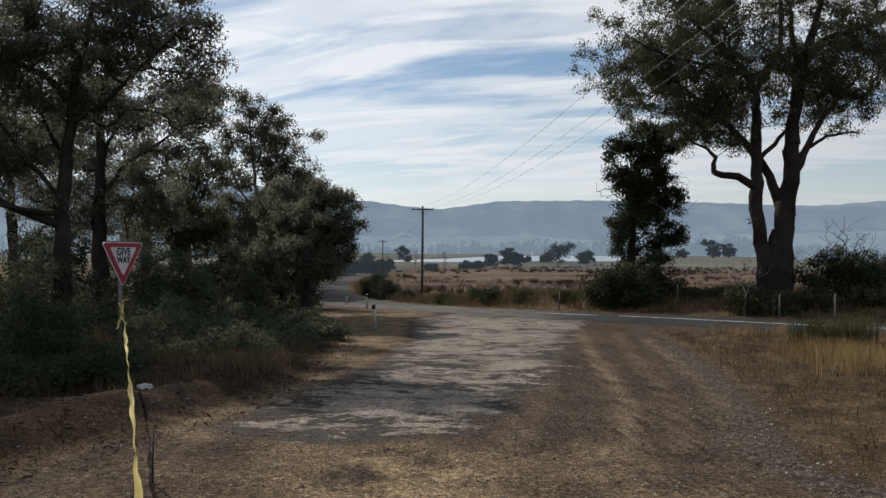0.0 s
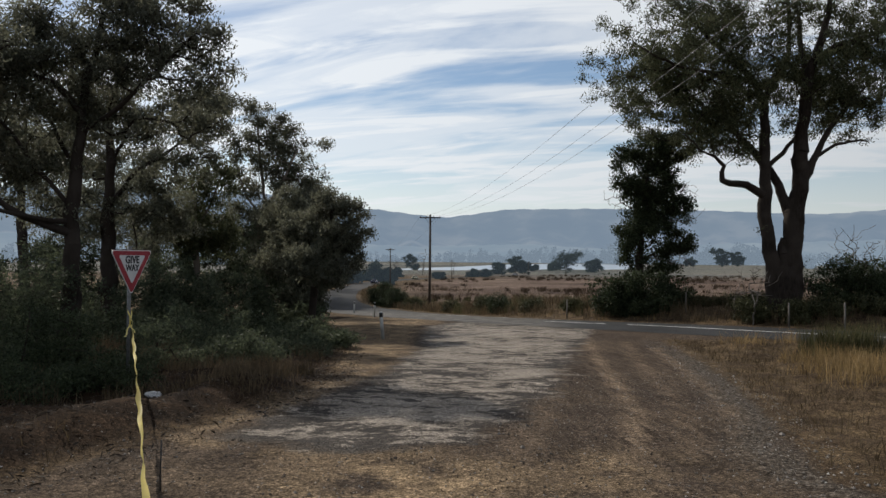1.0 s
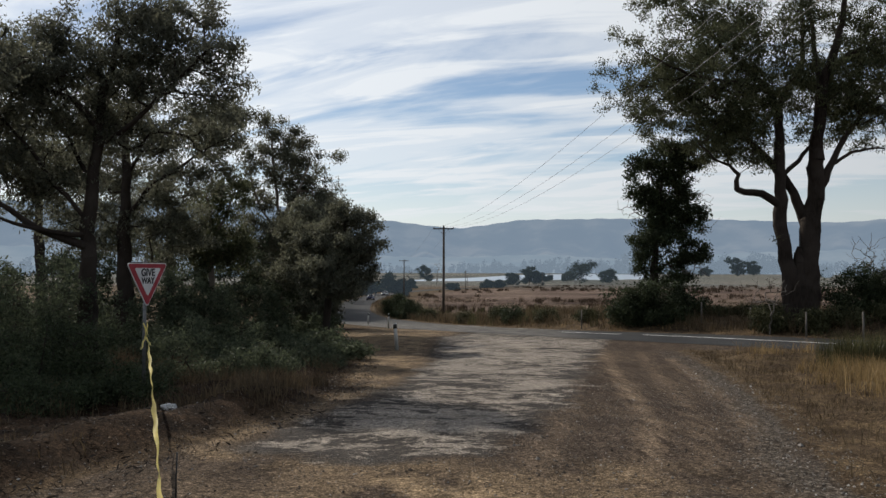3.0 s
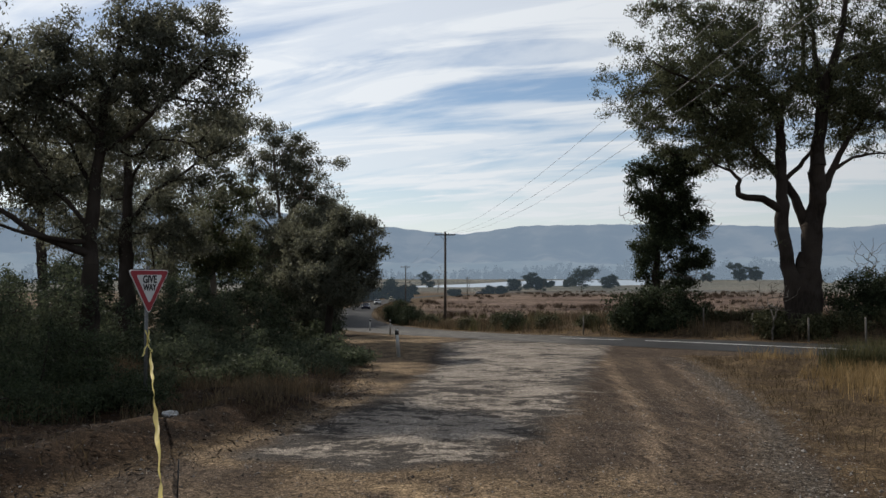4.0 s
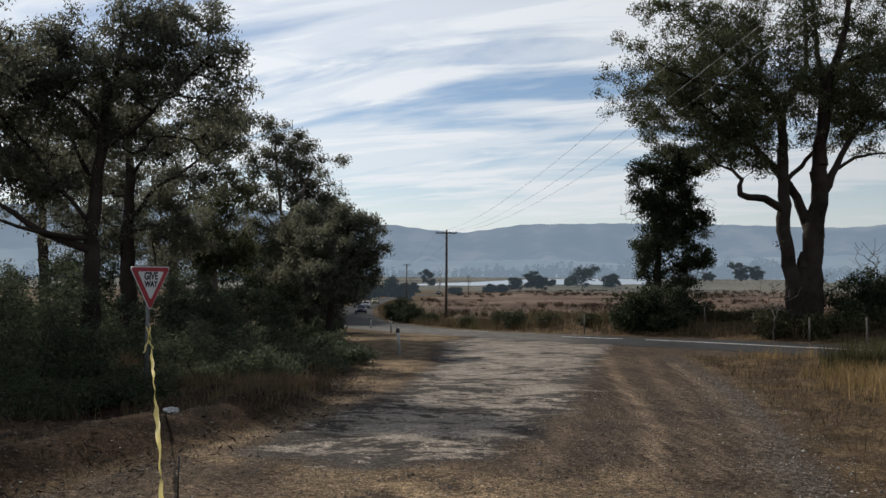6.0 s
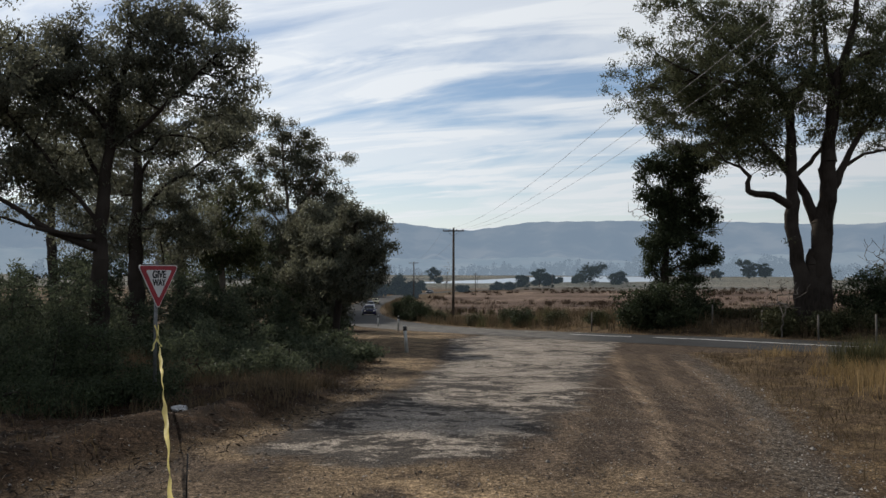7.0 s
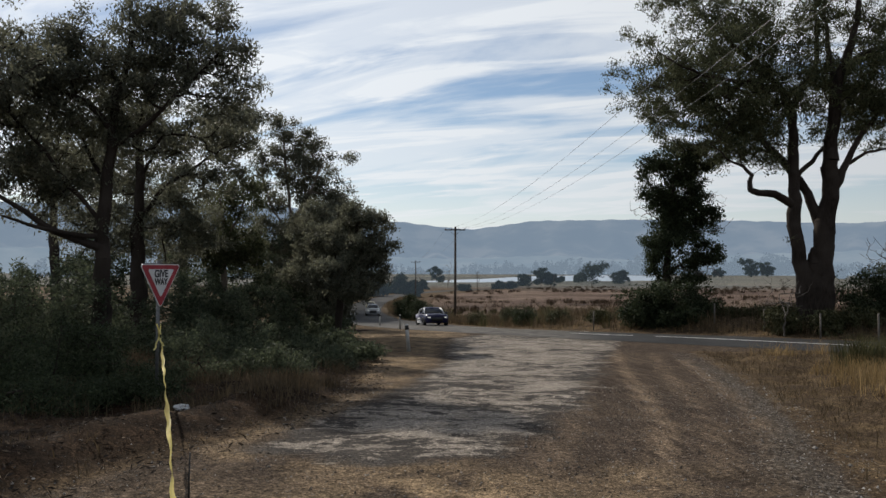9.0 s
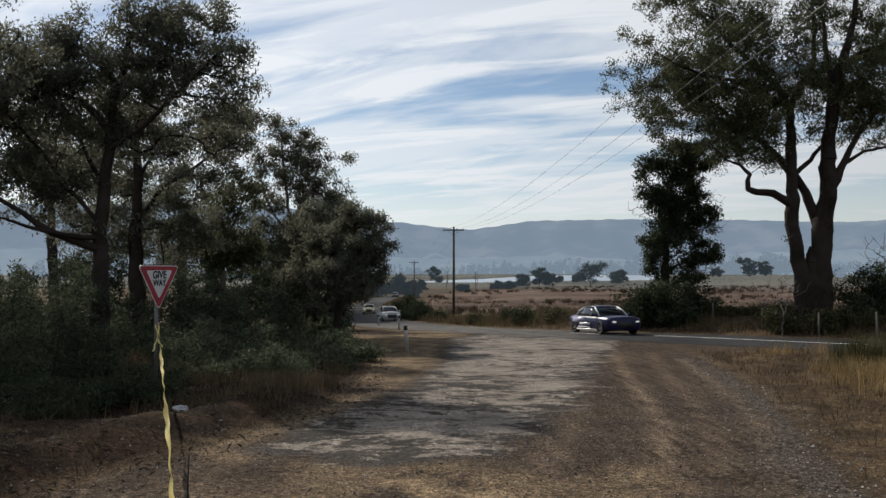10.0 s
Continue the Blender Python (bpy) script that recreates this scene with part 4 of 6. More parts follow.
def dead_shrub(seed, p, h, spread):
    rng = np.random.default_rng(seed)
    root = new("dead_shrub")
    root.location = (p[0], p[1], land_at(p[0], p[1]) - 0.05)
    tips = [np.array([rng.normal(0, spread), rng.normal(0, spread), h * rng.uniform(0.45, 1.0)]) for _ in range(60)]
    arr, par, ends = grow([[(0, 0, 0), (0.03, 0, h * 0.15), (0.05, 0.02, h * 0.3)]], tips, rng, 0.05)
    tubes("stem", arr, par, thickness(par, 0.009), M_STICK, root, 5)
    return tagged(root, "bare grey leafless shrub beside the old gum", "dead shrub", "leafless shrubs")


dead_shrub(41, (15.95, 36.50, -0.63), 3.0, 0.6)
dead_shrub(42, (21.54, 38.00, -0.72), 4.2, 0.6)
dead_shrub(43, (22.31, 38.00, -0.72), 3.4, 0.5)

# left side: a stand of gums, nearest first
a0 = (-9.40, 21.33, -0.96)
tree("gum_tree", "tall dark gum with broad heavy crown over the roadside", 51, (a0[0], a0[1], land_at(a0[0], a0[1]) - 0.5),
     [[(a0[0], a0[1], land_at(a0[0], a0[1]) - 0.5), (-9.43, 21.33, 1.21), (-9.42, 21.33, 3.08), (-9.25, 21.33, 4.80), (-9.07, 21.33, 6.37), (-8.69, 21.33, 8.11)],
      [(-9.41, 21.33, 2.77), (-10.17, 20.94, 3.82), (-10.90, 20.54, 4.98), (-11.44, 20.14, 5.66)],
      [(-9.41, 21.33, 2.45), (-10.11, 20.54, 2.50), (-10.80, 20.14, 2.70), (-11.32, 19.75, 2.89)],
      [(-9.25, 21.33, 4.80), (-8.05, 20.94, 5.51), (-6.85, 20.54, 6.50), (-5.83, 20.14, 7.29)],
      [(-9.33, 21.33, 3.86), (-10.61, 22.12, 5.57), (-11.68, 22.91, 7.41), (-11.87, 22.91, 8.59)],
      [(-9.41, 21.30, 2.1), (-10.07, 20.7, 2.41), (-10.75, 20.4, 2.76), (-11.27, 20.0, 3.25), (-12.2, 19.6, 3.9)],
      [(-9.2, 21.3, 5.3), (-9.75, 21.0, 6.04), (-10.99, 21.0, 6.65), (-11.92, 21.0, 7.11)]],
     [B((-11.35, 21.33, 7.32), 1.40, 0.99), B((-10.80, 22.12, 8.19), 1.07, 0.74), B((-9.66, 22.12, 7.53), 1.31, 0.99), B((-8.38, 21.33, 8.11), 1.23, 0.99), B((-7.59, 21.33, 7.32), 1.23, 0.99), B((-11.51, 20.54, 5.74), 1.40, 1.07), B((-10.71, 21.33, 6.06), 1.40, 0.99),
      B((-9.31, 22.12, 5.90), 1.31, 0.90), B((-8.04, 22.12, 8.84), 1.15, 0.99), B((-6.73, 21.33, 8.27), 1.07, 0.99), B((-5.95, 20.54, 6.95), 0.90, 0.82), B((-5.34, 20.54, 6.50), 0.49, 0.33), B((-6.52, 20.94, 6.44), 1.07, 0.66), B((-11.19, 20.54, 4.23), 1.31, 0.90),
      B((-10.92, 22.12, 4.43), 1.23, 0.90), B((-5.71, 21.33, 7.79), 0.49, 0.58), B((-12.73, 20.54, 6.50), 1.64, 1.48), B((-9.96, 21.50, 2.78), 0.8, 0.8), B((-11.22, 21.50, 3.09), 0.9, 0.6), B((-8.24, 21.00, 6.61), 1.1, 0.9), B((-9.78, 21.00, 6.61), 1.1, 0.8), B((-11.35, 20.50, 6.64), 1.2, 1.0), B((-7.01, 21.00, 7.54), 1.0, 0.8), B((-5.79, 20.54, 5.74), 0.74, 0.41),
      B((-10.06, 21.0, 5.6), 1.1, 0.8), B((-8.6, 22.0, 5.4), 1.1, 0.9), B((-10.8, 20.5, 4.3), 1.1, 0.6), B((-10.11, 21.5, 3.9), 1.0, 0.7), B((-6.19, 22.0, 5.14), 0.8, 0.6), B((-5.3, 20.5, 6.3), 0.6, 0.5)],
     640, (0.125, 0.042), 64, 0.225, M_GUM, M_BARK, sides=8,
     radii=[(0.31, 0.07), (0.065, 0.03), (0.085, 0.03), (0.075, 0.03), (0.07, 0.03), (0.13, 0.04), (0.10, 0.04)], hollow=0.1)
b0 = (-11.91, 30.00, -1.98)
tree("gum_tree", "slender dark gum leaning among its neighbours", 52, (b0[0], b0[1], land_at(b0[0], b0[1]) - 0.5),
     [[(b0[0], b0[1], land_at(b0[0], b0[1]) - 0.5), (-11.90, 30.00, 1.07), (-11.90, 30.00, 3.26), (-11.86, 30.00, 5.02), (-11.90, 30.00, 6.56), (-11.71, 30.00, 8.11)],
      [(-11.93, 30.00, 3.26), (-10.66, 29.50, 4.74), (-9.43, 29.00, 5.33), (-8.02, 28.50, 6.31)],
      [(-11.86, 30.00, 5.02), (-11.19, 30.00, 6.12), (-10.10, 30.00, 6.89)]],
     [B((-10.64, 30.00, 6.56), 1.2, 0.8), B((-8.80, 29.00, 6.82), 1.4, 0.9), B((-7.53, 29.00, 7.25), 0.9, 0.6), B((-9.80, 29.50, 4.74), 1.0, 0.8), B((-8.37, 29.00, 5.33), 1.1, 1.0), B((-11.05, 30.00, 3.48), 1.0, 0.9), B((-12.61, 31.00, 8.56), 1.6, 1.2),
      B((-7.52, 29.00, 5.97), 0.6, 0.7), B((-9.95, 30.00, 3.04), 1.0, 1.0), B((-13.02, 31.00, 5.13), 1.2, 1.0), B((-12.80, 30.00, 3.37), 0.9, 0.8), B((-11.66, 31.00, 4.91), 0.9, 0.8), B((-9.52, 30.00, 3.70), 0.9, 0.9), B((-10.60, 30.00, 2.38), 0.9, 0.8), B((-14.37, 31.00, 4.00), 0.9, 0.7), B((-9.15, 31.00, 3.09), 0.8, 0.8), B((-12.53, 30.0, 2.69), 0.8, 0.5), B((-15.4, 31.0, 4.98), 1.1, 0.8), B((-8.23, 30.0, 7.33), 0.8, 0.6), B((-13.2, 30.5, 6.6), 1.2, 1.0)],
     320, (0.14, 0.046), 80, 0.25, M_GUM, M_BARK, radii=[(0.40, 0.06), (0.10, 0.03), (0.07, 0.03)])
c0 = (-7.69, 40.00, -2.00)
tree("gum_tree", "mid-sized gum with open olive crown and pale twigs", 53, (c0[0], c0[1], land_at(c0[0], c0[1]) - 0.5),
     [[(c0[0], c0[1], land_at(c0[0], c0[1]) - 0.5), (-7.85, 40.00, 1.49), (-7.95, 40.00, 3.83), (-8.17, 40.00, 6.17), (-8.38, 40.00, 8.23)],
      [(-7.95, 40.00, 3.83), (-6.91, 39.50, 5.54), (-6.11, 39.00, 6.92)],
      [(-7.95, 40.00, 3.24), (-9.19, 40.00, 5.29), (-9.43, 40.00, 7.06)]],
     [B((-8.48, 40.00, 8.97), 0.8, 0.6), B((-9.20, 40.00, 7.64), 0.8, 0.9), B((-7.01, 40.00, 8.23), 0.9, 0.5), B((-7.44, 40.00, 6.47), 1.3, 1.0), B((-5.83, 40.00, 7.06), 1.1, 0.7), B((-5.39, 40.00, 5.73), 0.9, 0.6), B((-8.90, 40.00, 5.29), 1.0, 0.9),
      B((-6.55, 40.00, 4.71), 1.4, 1.0), B((-7.52, 39.00, 3.20), 1.6, 1.1), B((-9.23, 39.00, 3.20), 1.3, 1.2), B((-5.51, 41.00, 3.59), 1.3, 1.0), B((-8.03, 40.00, 7.64), 0.9, 0.8), B((-6.56, 40.00, 6.17), 1.1, 0.9), B((-5.38, 40.00, 4.71), 1.1, 0.8), B((-10.07, 40.00, 6.17), 0.9, 1.0), B((-4.92, 41.00, 4.34), 0.7, 0.6)],
     240, (0.15, 0.05), 100, 0.28, M_GUM, M_BARK_PALE, 0.22)
e0 = (-4.2, 30.0, -1.5)
tree("gum_tree", "rounded dark gum hanging over the road bend", 54, (e0[0], e0[1], land_at(e0[0], e0[1]) - 0.4),
     [[(e0[0], e0[1], land_at(e0[0], e0[1]) - 0.4), (-3.95, 30.0, 0.6), (-3.6, 30.0, 2.1), (-3.4, 30.0, 3.3)]],
     [B((-2.7, 29.5, 1.35), 0.6, 0.45), B((-3.3, 28.8, 0.9), 0.8, 0.5), B((-4.3, 28.5, 1.4), 0.8, 0.6), B((-3.49, 30.00, 3.59), 0.76, 0.49), B((-2.61, 30.00, 3.26), 0.71, 0.49), B((-2.17, 30.00, 2.60), 0.49, 0.44), B((-2.88, 29.45, 2.37), 0.93, 0.65), B((-3.92, 30.00, 2.38), 0.98, 0.87), B((-2.72, 30.00, 1.77), 0.49, 0.38), B((-4.55, 30.55, 2.62), 0.98, 0.87), B((-3.60, 28.91, 1.58), 0.71, 0.49), B((-3.38, 31.09, 2.12), 0.87, 0.65)],
     250, (0.125, 0.05), 72, 0.2, M_GUM, M_BARK, 0.15)
f0 = (-7.66, 47.00, -2.28)
tree("gum_tree", "dense dark sapling gum behind the roadside wattles", 55, (f0[0], f0[1], land_at(f0[0], f0[1]) - 0.5),
     [[(f0[0], f0[1], land_at(f0[0], f0[1]) - 0.5), (-7.68, 47.00, 0.80), (-7.76, 47.00, 3.20), (-7.70, 47.00, 4.92)]],
     [B((-7.69, 47.00, 4.23), 1.6, 1.2), B((-8.02, 46.00, 2.15), 1.8, 1.4), B((-6.73, 48.00, 1.83), 1.5, 1.4), B((-9.53, 46.00, 1.82), 1.6, 1.3), B((-7.68, 47.00, 0.11), 1.6, 1.2)],
     170, (0.21, 0.09), 80, 0.36, M_GUM, M_BARK, 0.2)
tree("gum_tree", "leafy dark sapling gum at the shaded bend", 50, (-5.2, 34.0, land_at(-5.2, 34.0) - 0.3),
     [[(-5.2, 34.0, land_at(-5.2, 34.0) - 0.3), (-5.2, 34.0, 0.4), (-5.0, 34.0, 2.0), (-5.1, 34.0, 3.6)]],
     [B((-4.5, 34.0, 2.5), 1.0, 0.9), B((-5.6, 34.0, 3.5), 1.1, 0.9), B((-5.8, 34.5, 1.5), 1.3, 1.2), B((-4.1, 34.0, 1.0), 0.8, 0.7), B((-4.9, 33.5, 0.2), 1.2, 0.8)],
     150, (0.15, 0.055), 90, 0.27, M_GUM, M_BARK, 0.14)
h0 = (-9.34, 33.00, -1.86)
tree("gum_tree", "thin gum with light sparse foliage between darker trees", 56, (h0[0], h0[1], land_at(h0[0], h0[1]) - 0.5),
     [[(h0[0], h0[1], land_at(h0[0], h0[1]) - 0.5), (-9.34, 33.00, 1.02), (-9.45, 33.00, 2.95), (-9.56, 33.00, 4.64), (-9.40, 33.00, 5.85)], [(-9.45, 33.00, 2.71), (-8.78, 33.00, 3.91), (-8.31, 33.00, 5.12)]],
     [B((-9.51, 33.00, 4.64), 0.9, 0.9), B((-8.55, 33.00, 4.64), 0.8, 0.9), B((-9.98, 33.00, 2.71), 1.2, 1.0), B((-8.53, 33.00, 2.47), 1.1, 0.9)],
     110, (0.18, 0.06), 60, 0.3, M_GUM_OLIVE, M_BARK_PALE, 0.14)
k0 = (-12.7, 18.6, -1.3)
tree("gum_tree", "dark gum at the shaded roadside edge", 57, (k0[0], k0[1], land_at(k0[0], k0[1]) - 0.5),
     [[(k0[0], k0[1], land_at(k0[0], k0[1]) - 0.5), (-12.7, 18.6, 1.2), (-12.6, 18.5, 3.6), (-12.2, 18.4, 5.8), (-11.6, 18.2, 7.8)], [(-12.6, 18.5, 3.6), (-11.8, 18.2, 5.0), (-10.6, 18.0, 6.4)]],
     [B((-10.9, 18.1, 7.0), 1.5, 1.2), B((-12.1, 18.5, 5.9), 1.4, 1.1), B((-11.4, 17.6, 8.6), 1.2, 0.8), B((-13.4, 19.0, 7.4), 1.6, 1.3), B((-10.4, 17.4, 5.9), 1.0, 0.7)],
     110, (0.12, 0.042), 70, 0.24, M_GUM, M_BARK, 0.24)

for seed, (q0, q1, q2, q3), cl in ((58, ((-20.06, 40.00, -2.00), (-20.11, 40.00, 1.49), (-20.29, 40.00, 4.41), (-20.05, 40.00, 8.23)), [B((-20.91, 40.00, 6.47), 1.8, 1.2), B((-18.85, 40.00, 5.59), 1.8, 1.2), B((-20.05, 40.00, 7.94), 2.2, 1.5), B((-17.35, 40.00, 2.66), 1.3, 1.3), B((-17.11, 40.00, 7.35), 1.8, 1.6), B((-18.82, 40.00, 3.54), 1.3, 0.9), B((-17.22, 40.00, 4.27), 1.2, 0.9), B((-15.75, 40.00, 3.10), 1.2, 0.9), B((-15.77, 40.00, 5.29), 1.2, 1.0), B((-19.09, 40.00, 1.93), 1.3, 0.7)]),
                                   (59, ((-15.20, 45.00, -2.44), (-15.23, 45.00, 1.16), (-15.32, 45.00, 4.11), (-15.55, 45.00, 7.41)), [B((-15.94, 45.00, 6.42), 1.8, 1.4), B((-14.28, 45.00, 4.44), 2.0, 1.5), B((-16.57, 45.00, 3.46), 2.0, 1.5), B((-14.91, 45.00, 2.14), 2.2, 1.5), B((-12.62, 45.00, 2.80), 2.0, 1.6), B((-11.31, 45.00, 4.11), 1.6, 1.4), B((-13.30, 45.00, 6.42), 1.6, 1.2), B((-17.57, 45.00, 5.10), 1.6, 1.2), B((-15.29, 45.00, 7.74), 1.6, 1.1)])):
    tree("gum_tree", "dark gum standing further back in the stand", seed, (q0[0], q0[1], land_at(q0[0], q0[1]) - 0.5), [[(q0[0], q0[1], land_at(q0[0], q0[1]) - 0.5), q1, q2, q3]], cl,
         165, (0.17, 0.055), 84, 0.36, M_GUM, M_BARK, 0.26, hollow=0.2)

# wattles and saplings under the stand, down to the verge
WATTLES = [((-10.54, 20.00, -0.01), 1.6, 1.9), ((-10.00, 22.00, -0.00), 1.5, 1.7), ((-10.80, 18.00, -0.05), 1.6, 2.0), ((-8.69, 18.00, -0.83), 1.1, 0.9), ((-9.85, 24.00, -0.58), 1.2, 1.6), ((-8.81, 25.00, -0.12), 1.3, 1.6), ((-7.46, 26.00, -0.10), 1.4, 1.6),
           ((-6.74, 29.00, -0.18), 1.4, 1.5), ((-7.03, 22.00, -0.56), 1.0, 0.9), ((-6.04, 34.00, -0.48), 1.6, 1.4), ((-4.83, 31.00, -0.98), 0.9, 0.7), ((-6.36, 24.00, -0.93), 1.0, 0.7), ((-5.78, 27.00, -1.04), 1.1, 0.8), ((-8.77, 16.00, -0.80), 1.0, 0.9),
           ((-6.40, 42.00, -0.81), 1.3, 1.2), ((-4.40, 27.00, -1.24), 0.8, 0.45), ((-8.77, 36.00, 0.97), 1.9, 1.8), ((-10.68, 33.00, 0.66), 1.9, 1.7), ((-6.4, 11.5, -0.62), 0.85, 0.55), ((-7.6, 11.9, -0.5), 1.0, 0.7), ((-5.5, 12.5, -0.72), 0.75, 0.5), ((-7.8, 13.2, -0.25), 1.2, 1.0), ((-6.7, 15.0, -0.3), 1.2, 1.1), ((-9.6, 14.6, 0.0), 1.4, 1.4), ((-5.7, 16.8, -0.6), 0.9, 0.8), ((-3.8, 21.5, -0.95), 0.8, 0.6), ((-4.8, 19.6, -0.8), 0.9, 0.75), ((-3.5, 25.0, -1.1), 0.8, 0.6), ((-3.2, 19.3, -0.95), 0.7, 0.5), ((-4.0, 17.6, -0.8), 0.8, 0.55), ((-2.7, 22.6, -1.1), 0.7, 0.5),
           ((-14.74, 30.00, 0.41), 2.0, 1.6), ((-13.98, 34.00, 0.76), 2.2, 2.0), ((-15.42, 27.00, 0.13), 2.0, 1.5)]
for k, (p, r, rz) in enumerate(WATTLES):
    rw = random.Random(900 + k)
    spires = [B((p[0] + rw.uniform(-0.9, 0.9) * r, p[1] + rw.uniform(-0.7, 0.7) * r, p[2] + rw.uniform(-0.2, 0.6) * rz), r * rw.uniform(0.22, 0.36), rz * rw.uniform(0.45, 0.75)) for _ in range(9)]
    # nearest bushes take the darker blackwood leaf, deepening their shade by colour
    bush("wattle_bush", "dense dark green wattle bush under the gums" if k % 2 else "leafy dark sapling thicket at the road's edge", 60 + k,
         spires + [B(p, r * 0.8, rz * 0.8), B((p[0] + 0.5, p[1] + 0.3, p[2] - rz * 0.5), r * 0.8, rz * 0.6), B((p[0] - 0.5, p[1] - 0.2, p[2] - rz * 0.7), r * 0.7, rz * 0.5)],
         int(60 * (26 / p[1]) ** 1.2), int(50 + 26 * r * rz), (0.0055 * p[1], 0.0019 * p[1]), 0.19, M_BLACKWOOD if p[1] < 15.5 else M_WATTLE, group="wattle bushes")


def far_tree(seed, x, y, w, h, name="far_tree", label="dark rounded paddock tree with haze tinted into its leaves", m=None, n=48, leaf=0.5, per=52, low=0.10):
    rng = np.random.default_rng(seed)
    z = land_at(x, y)
    root = new(name)
    root.location = (x, y, z - 0.5)
    blobs = [(0, 0, h * (low + 0.92) / 2, w * 0.27, h * (0.92 - low) / 2)]
    for k in range(8):
        a, q = k * 0.785 + rng.uniform(-0.3, 0.3), w * rng.uniform(0.18, 0.36)
        blobs.append((math.cos(a) * q, math.sin(a) * q, h * (low + (0.88 - low) * rng.uniform(0.1, 0.85)), w * rng.uniform(0.12, 0.2), h * rng.uniform(0.12, 0.2)))
    tips = in_blobs(blobs, n, rng, 0.3)
    arr, par, ends = grow([[(0, 0, 0), (0, 0, h * 0.2), (0.02 * h, 0, h * 0.4)]], tips, rng, 0.1)
    tubes("trunk", arr, par, thickness(par, 0.05), M_BARK, root, 4)
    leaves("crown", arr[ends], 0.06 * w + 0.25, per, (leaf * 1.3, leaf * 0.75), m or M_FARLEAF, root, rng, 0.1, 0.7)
    return tagged(root, label, "tree", "distant trees")


for k, (p, w, h) in enumerate([((-14.50, 276.18), 10, 8.5), ((-10.4, 240), 6, 6.8), ((-8.6, 236), 4, 4.5), ((45.37, 441.28), 11, 9), ((55.03, 441.28), 13, 13.5), ((60.50, 441.28), 9, 9), ((87.38, 459.07), 23, 18), ((105.01, 604.94), 12, 9), ((124.16, 547.40), 16, 11), ((25.88, 369.65), 8, 4.5),
                              ((32.08, 369.65), 6, 4.5), ((442.74, 1121.85), 32, 31), ((467.29, 1121.85), 26, 26), ((397.73, 1121.85), 20, 16), ((-6.18, 604.94), 16, 14), ((-26.17, 249.34), 12, 9), ((-21.63, 249.34), 10, 7), ((-28.49, 224.60), 12, 10), ((-20.96, 284.60), 9, 5),
                              ((8.49, 323.61), 8, 3.5), ((86.41, 575.12), 7, 6), ((528.46, 1033.43), 14, 14), ((569.92, 1033.43), 30, 16), ((-10.18, 357.90), 6, 5)]):
    far_tree(200 + k, p[0], p[1], w, h, leaf=0.28 + 0.0009 * p[1] + (0.7 if p[1] > 800 else 0.08))
for k, (x, y, w, h) in enumerate([(-22.5, 188, 9, 13), (-22.5, 174, 9, 13), (-23.5, 201, 9, 12), (-31, 172, 9, 8), (-25, 215, 8, 5), (-22, 157, 9, 13), (-19.5, 141, 8, 13), (-17.5, 127, 8, 13), (-16, 113, 8, 13), (-14.5, 100, 7, 11), (-12.9, 80, 7, 11), (-13.8, 88, 9, 13), (-14.6, 96, 10, 14), (-16.2, 105, 10, 16), (-17.6, 116, 10, 17), (-18.8, 128, 10, 17), (-34, 150, 10, 9)]):
    far_tree(260 + k, x, y, w, h, "roadside_tree", "dark leafy gum shading the far road bend", M_GUM, 46, 0.36, 80, 0.32 if h > 10 else 0.1)
for k, (p, h) in enumerate([((3.05, 522.20), 17), ((-20.11, 293.39), 9), ((-10.96, 357.90), 9), ((19.63, 441.28), 8), ((1.73, 395.23), 8)]):
    rng = np.random.default_rng(300 + k)
    root = new("dead_tree")
    root.location = (*p, land_at(*p) - 0.5)
    tips = [np.array([rng.normal(0, h * 0.16), rng.normal(0, h * 0.16), h * rng.uniform(0.5, 1)]) for _ in range(22)]
    arr, par, ends = grow([[(0, 0, 0), (0, 0, h * 0.25), (0.1, 0, h * 0.5)]], tips, rng, 0.1)
    tubes("stem", arr, par, thickness(par, 0.06), M_STICK, root, 4)
    tagged(root, "bare grey dead tree standing in the paddock", "tree", "dead trees in the paddock")


def belt(seed, x0, x1, y, h, n):
    """Shelter belt on the far side of the lake, haze mixed into its leaf colour."""
    rng = np.random.default_rng(seed)
    n = int(n * 1.6)
    xs = rng.uniform(x0, x1, n)
    hs = h * rng.uniform(0.35, 1.0, n) * (0.7 + 0.3 * np.sin(xs * 0.02 + seed))
    c = []
    for x, hh in zip(xs, hs):
        yy = y + rng.normal(0, 20)
        for f in np.linspace(0.08, 0.95, 8):
            c.append((x + rng.normal(0, hh * 0.14 * (1.15 - f)), yy, -9.6 + hh * f))
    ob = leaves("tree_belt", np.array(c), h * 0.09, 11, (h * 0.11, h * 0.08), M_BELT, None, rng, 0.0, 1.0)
    tagged(ob, "hazy line of far trees across the lake", "tree belt", kind="stuff")


belt(401, -300, 130, 1720, 34, 60)
belt(402, 130, 420, 1740, 38, 50)
belt(403, 400, 900, 1650, 50, 80)
belt(404, 100, 520, 1900, 44, 50)
belt(405, 470, 1000, 1000, 24, 50)
belt(406, -500, -100, 900, 26, 60)

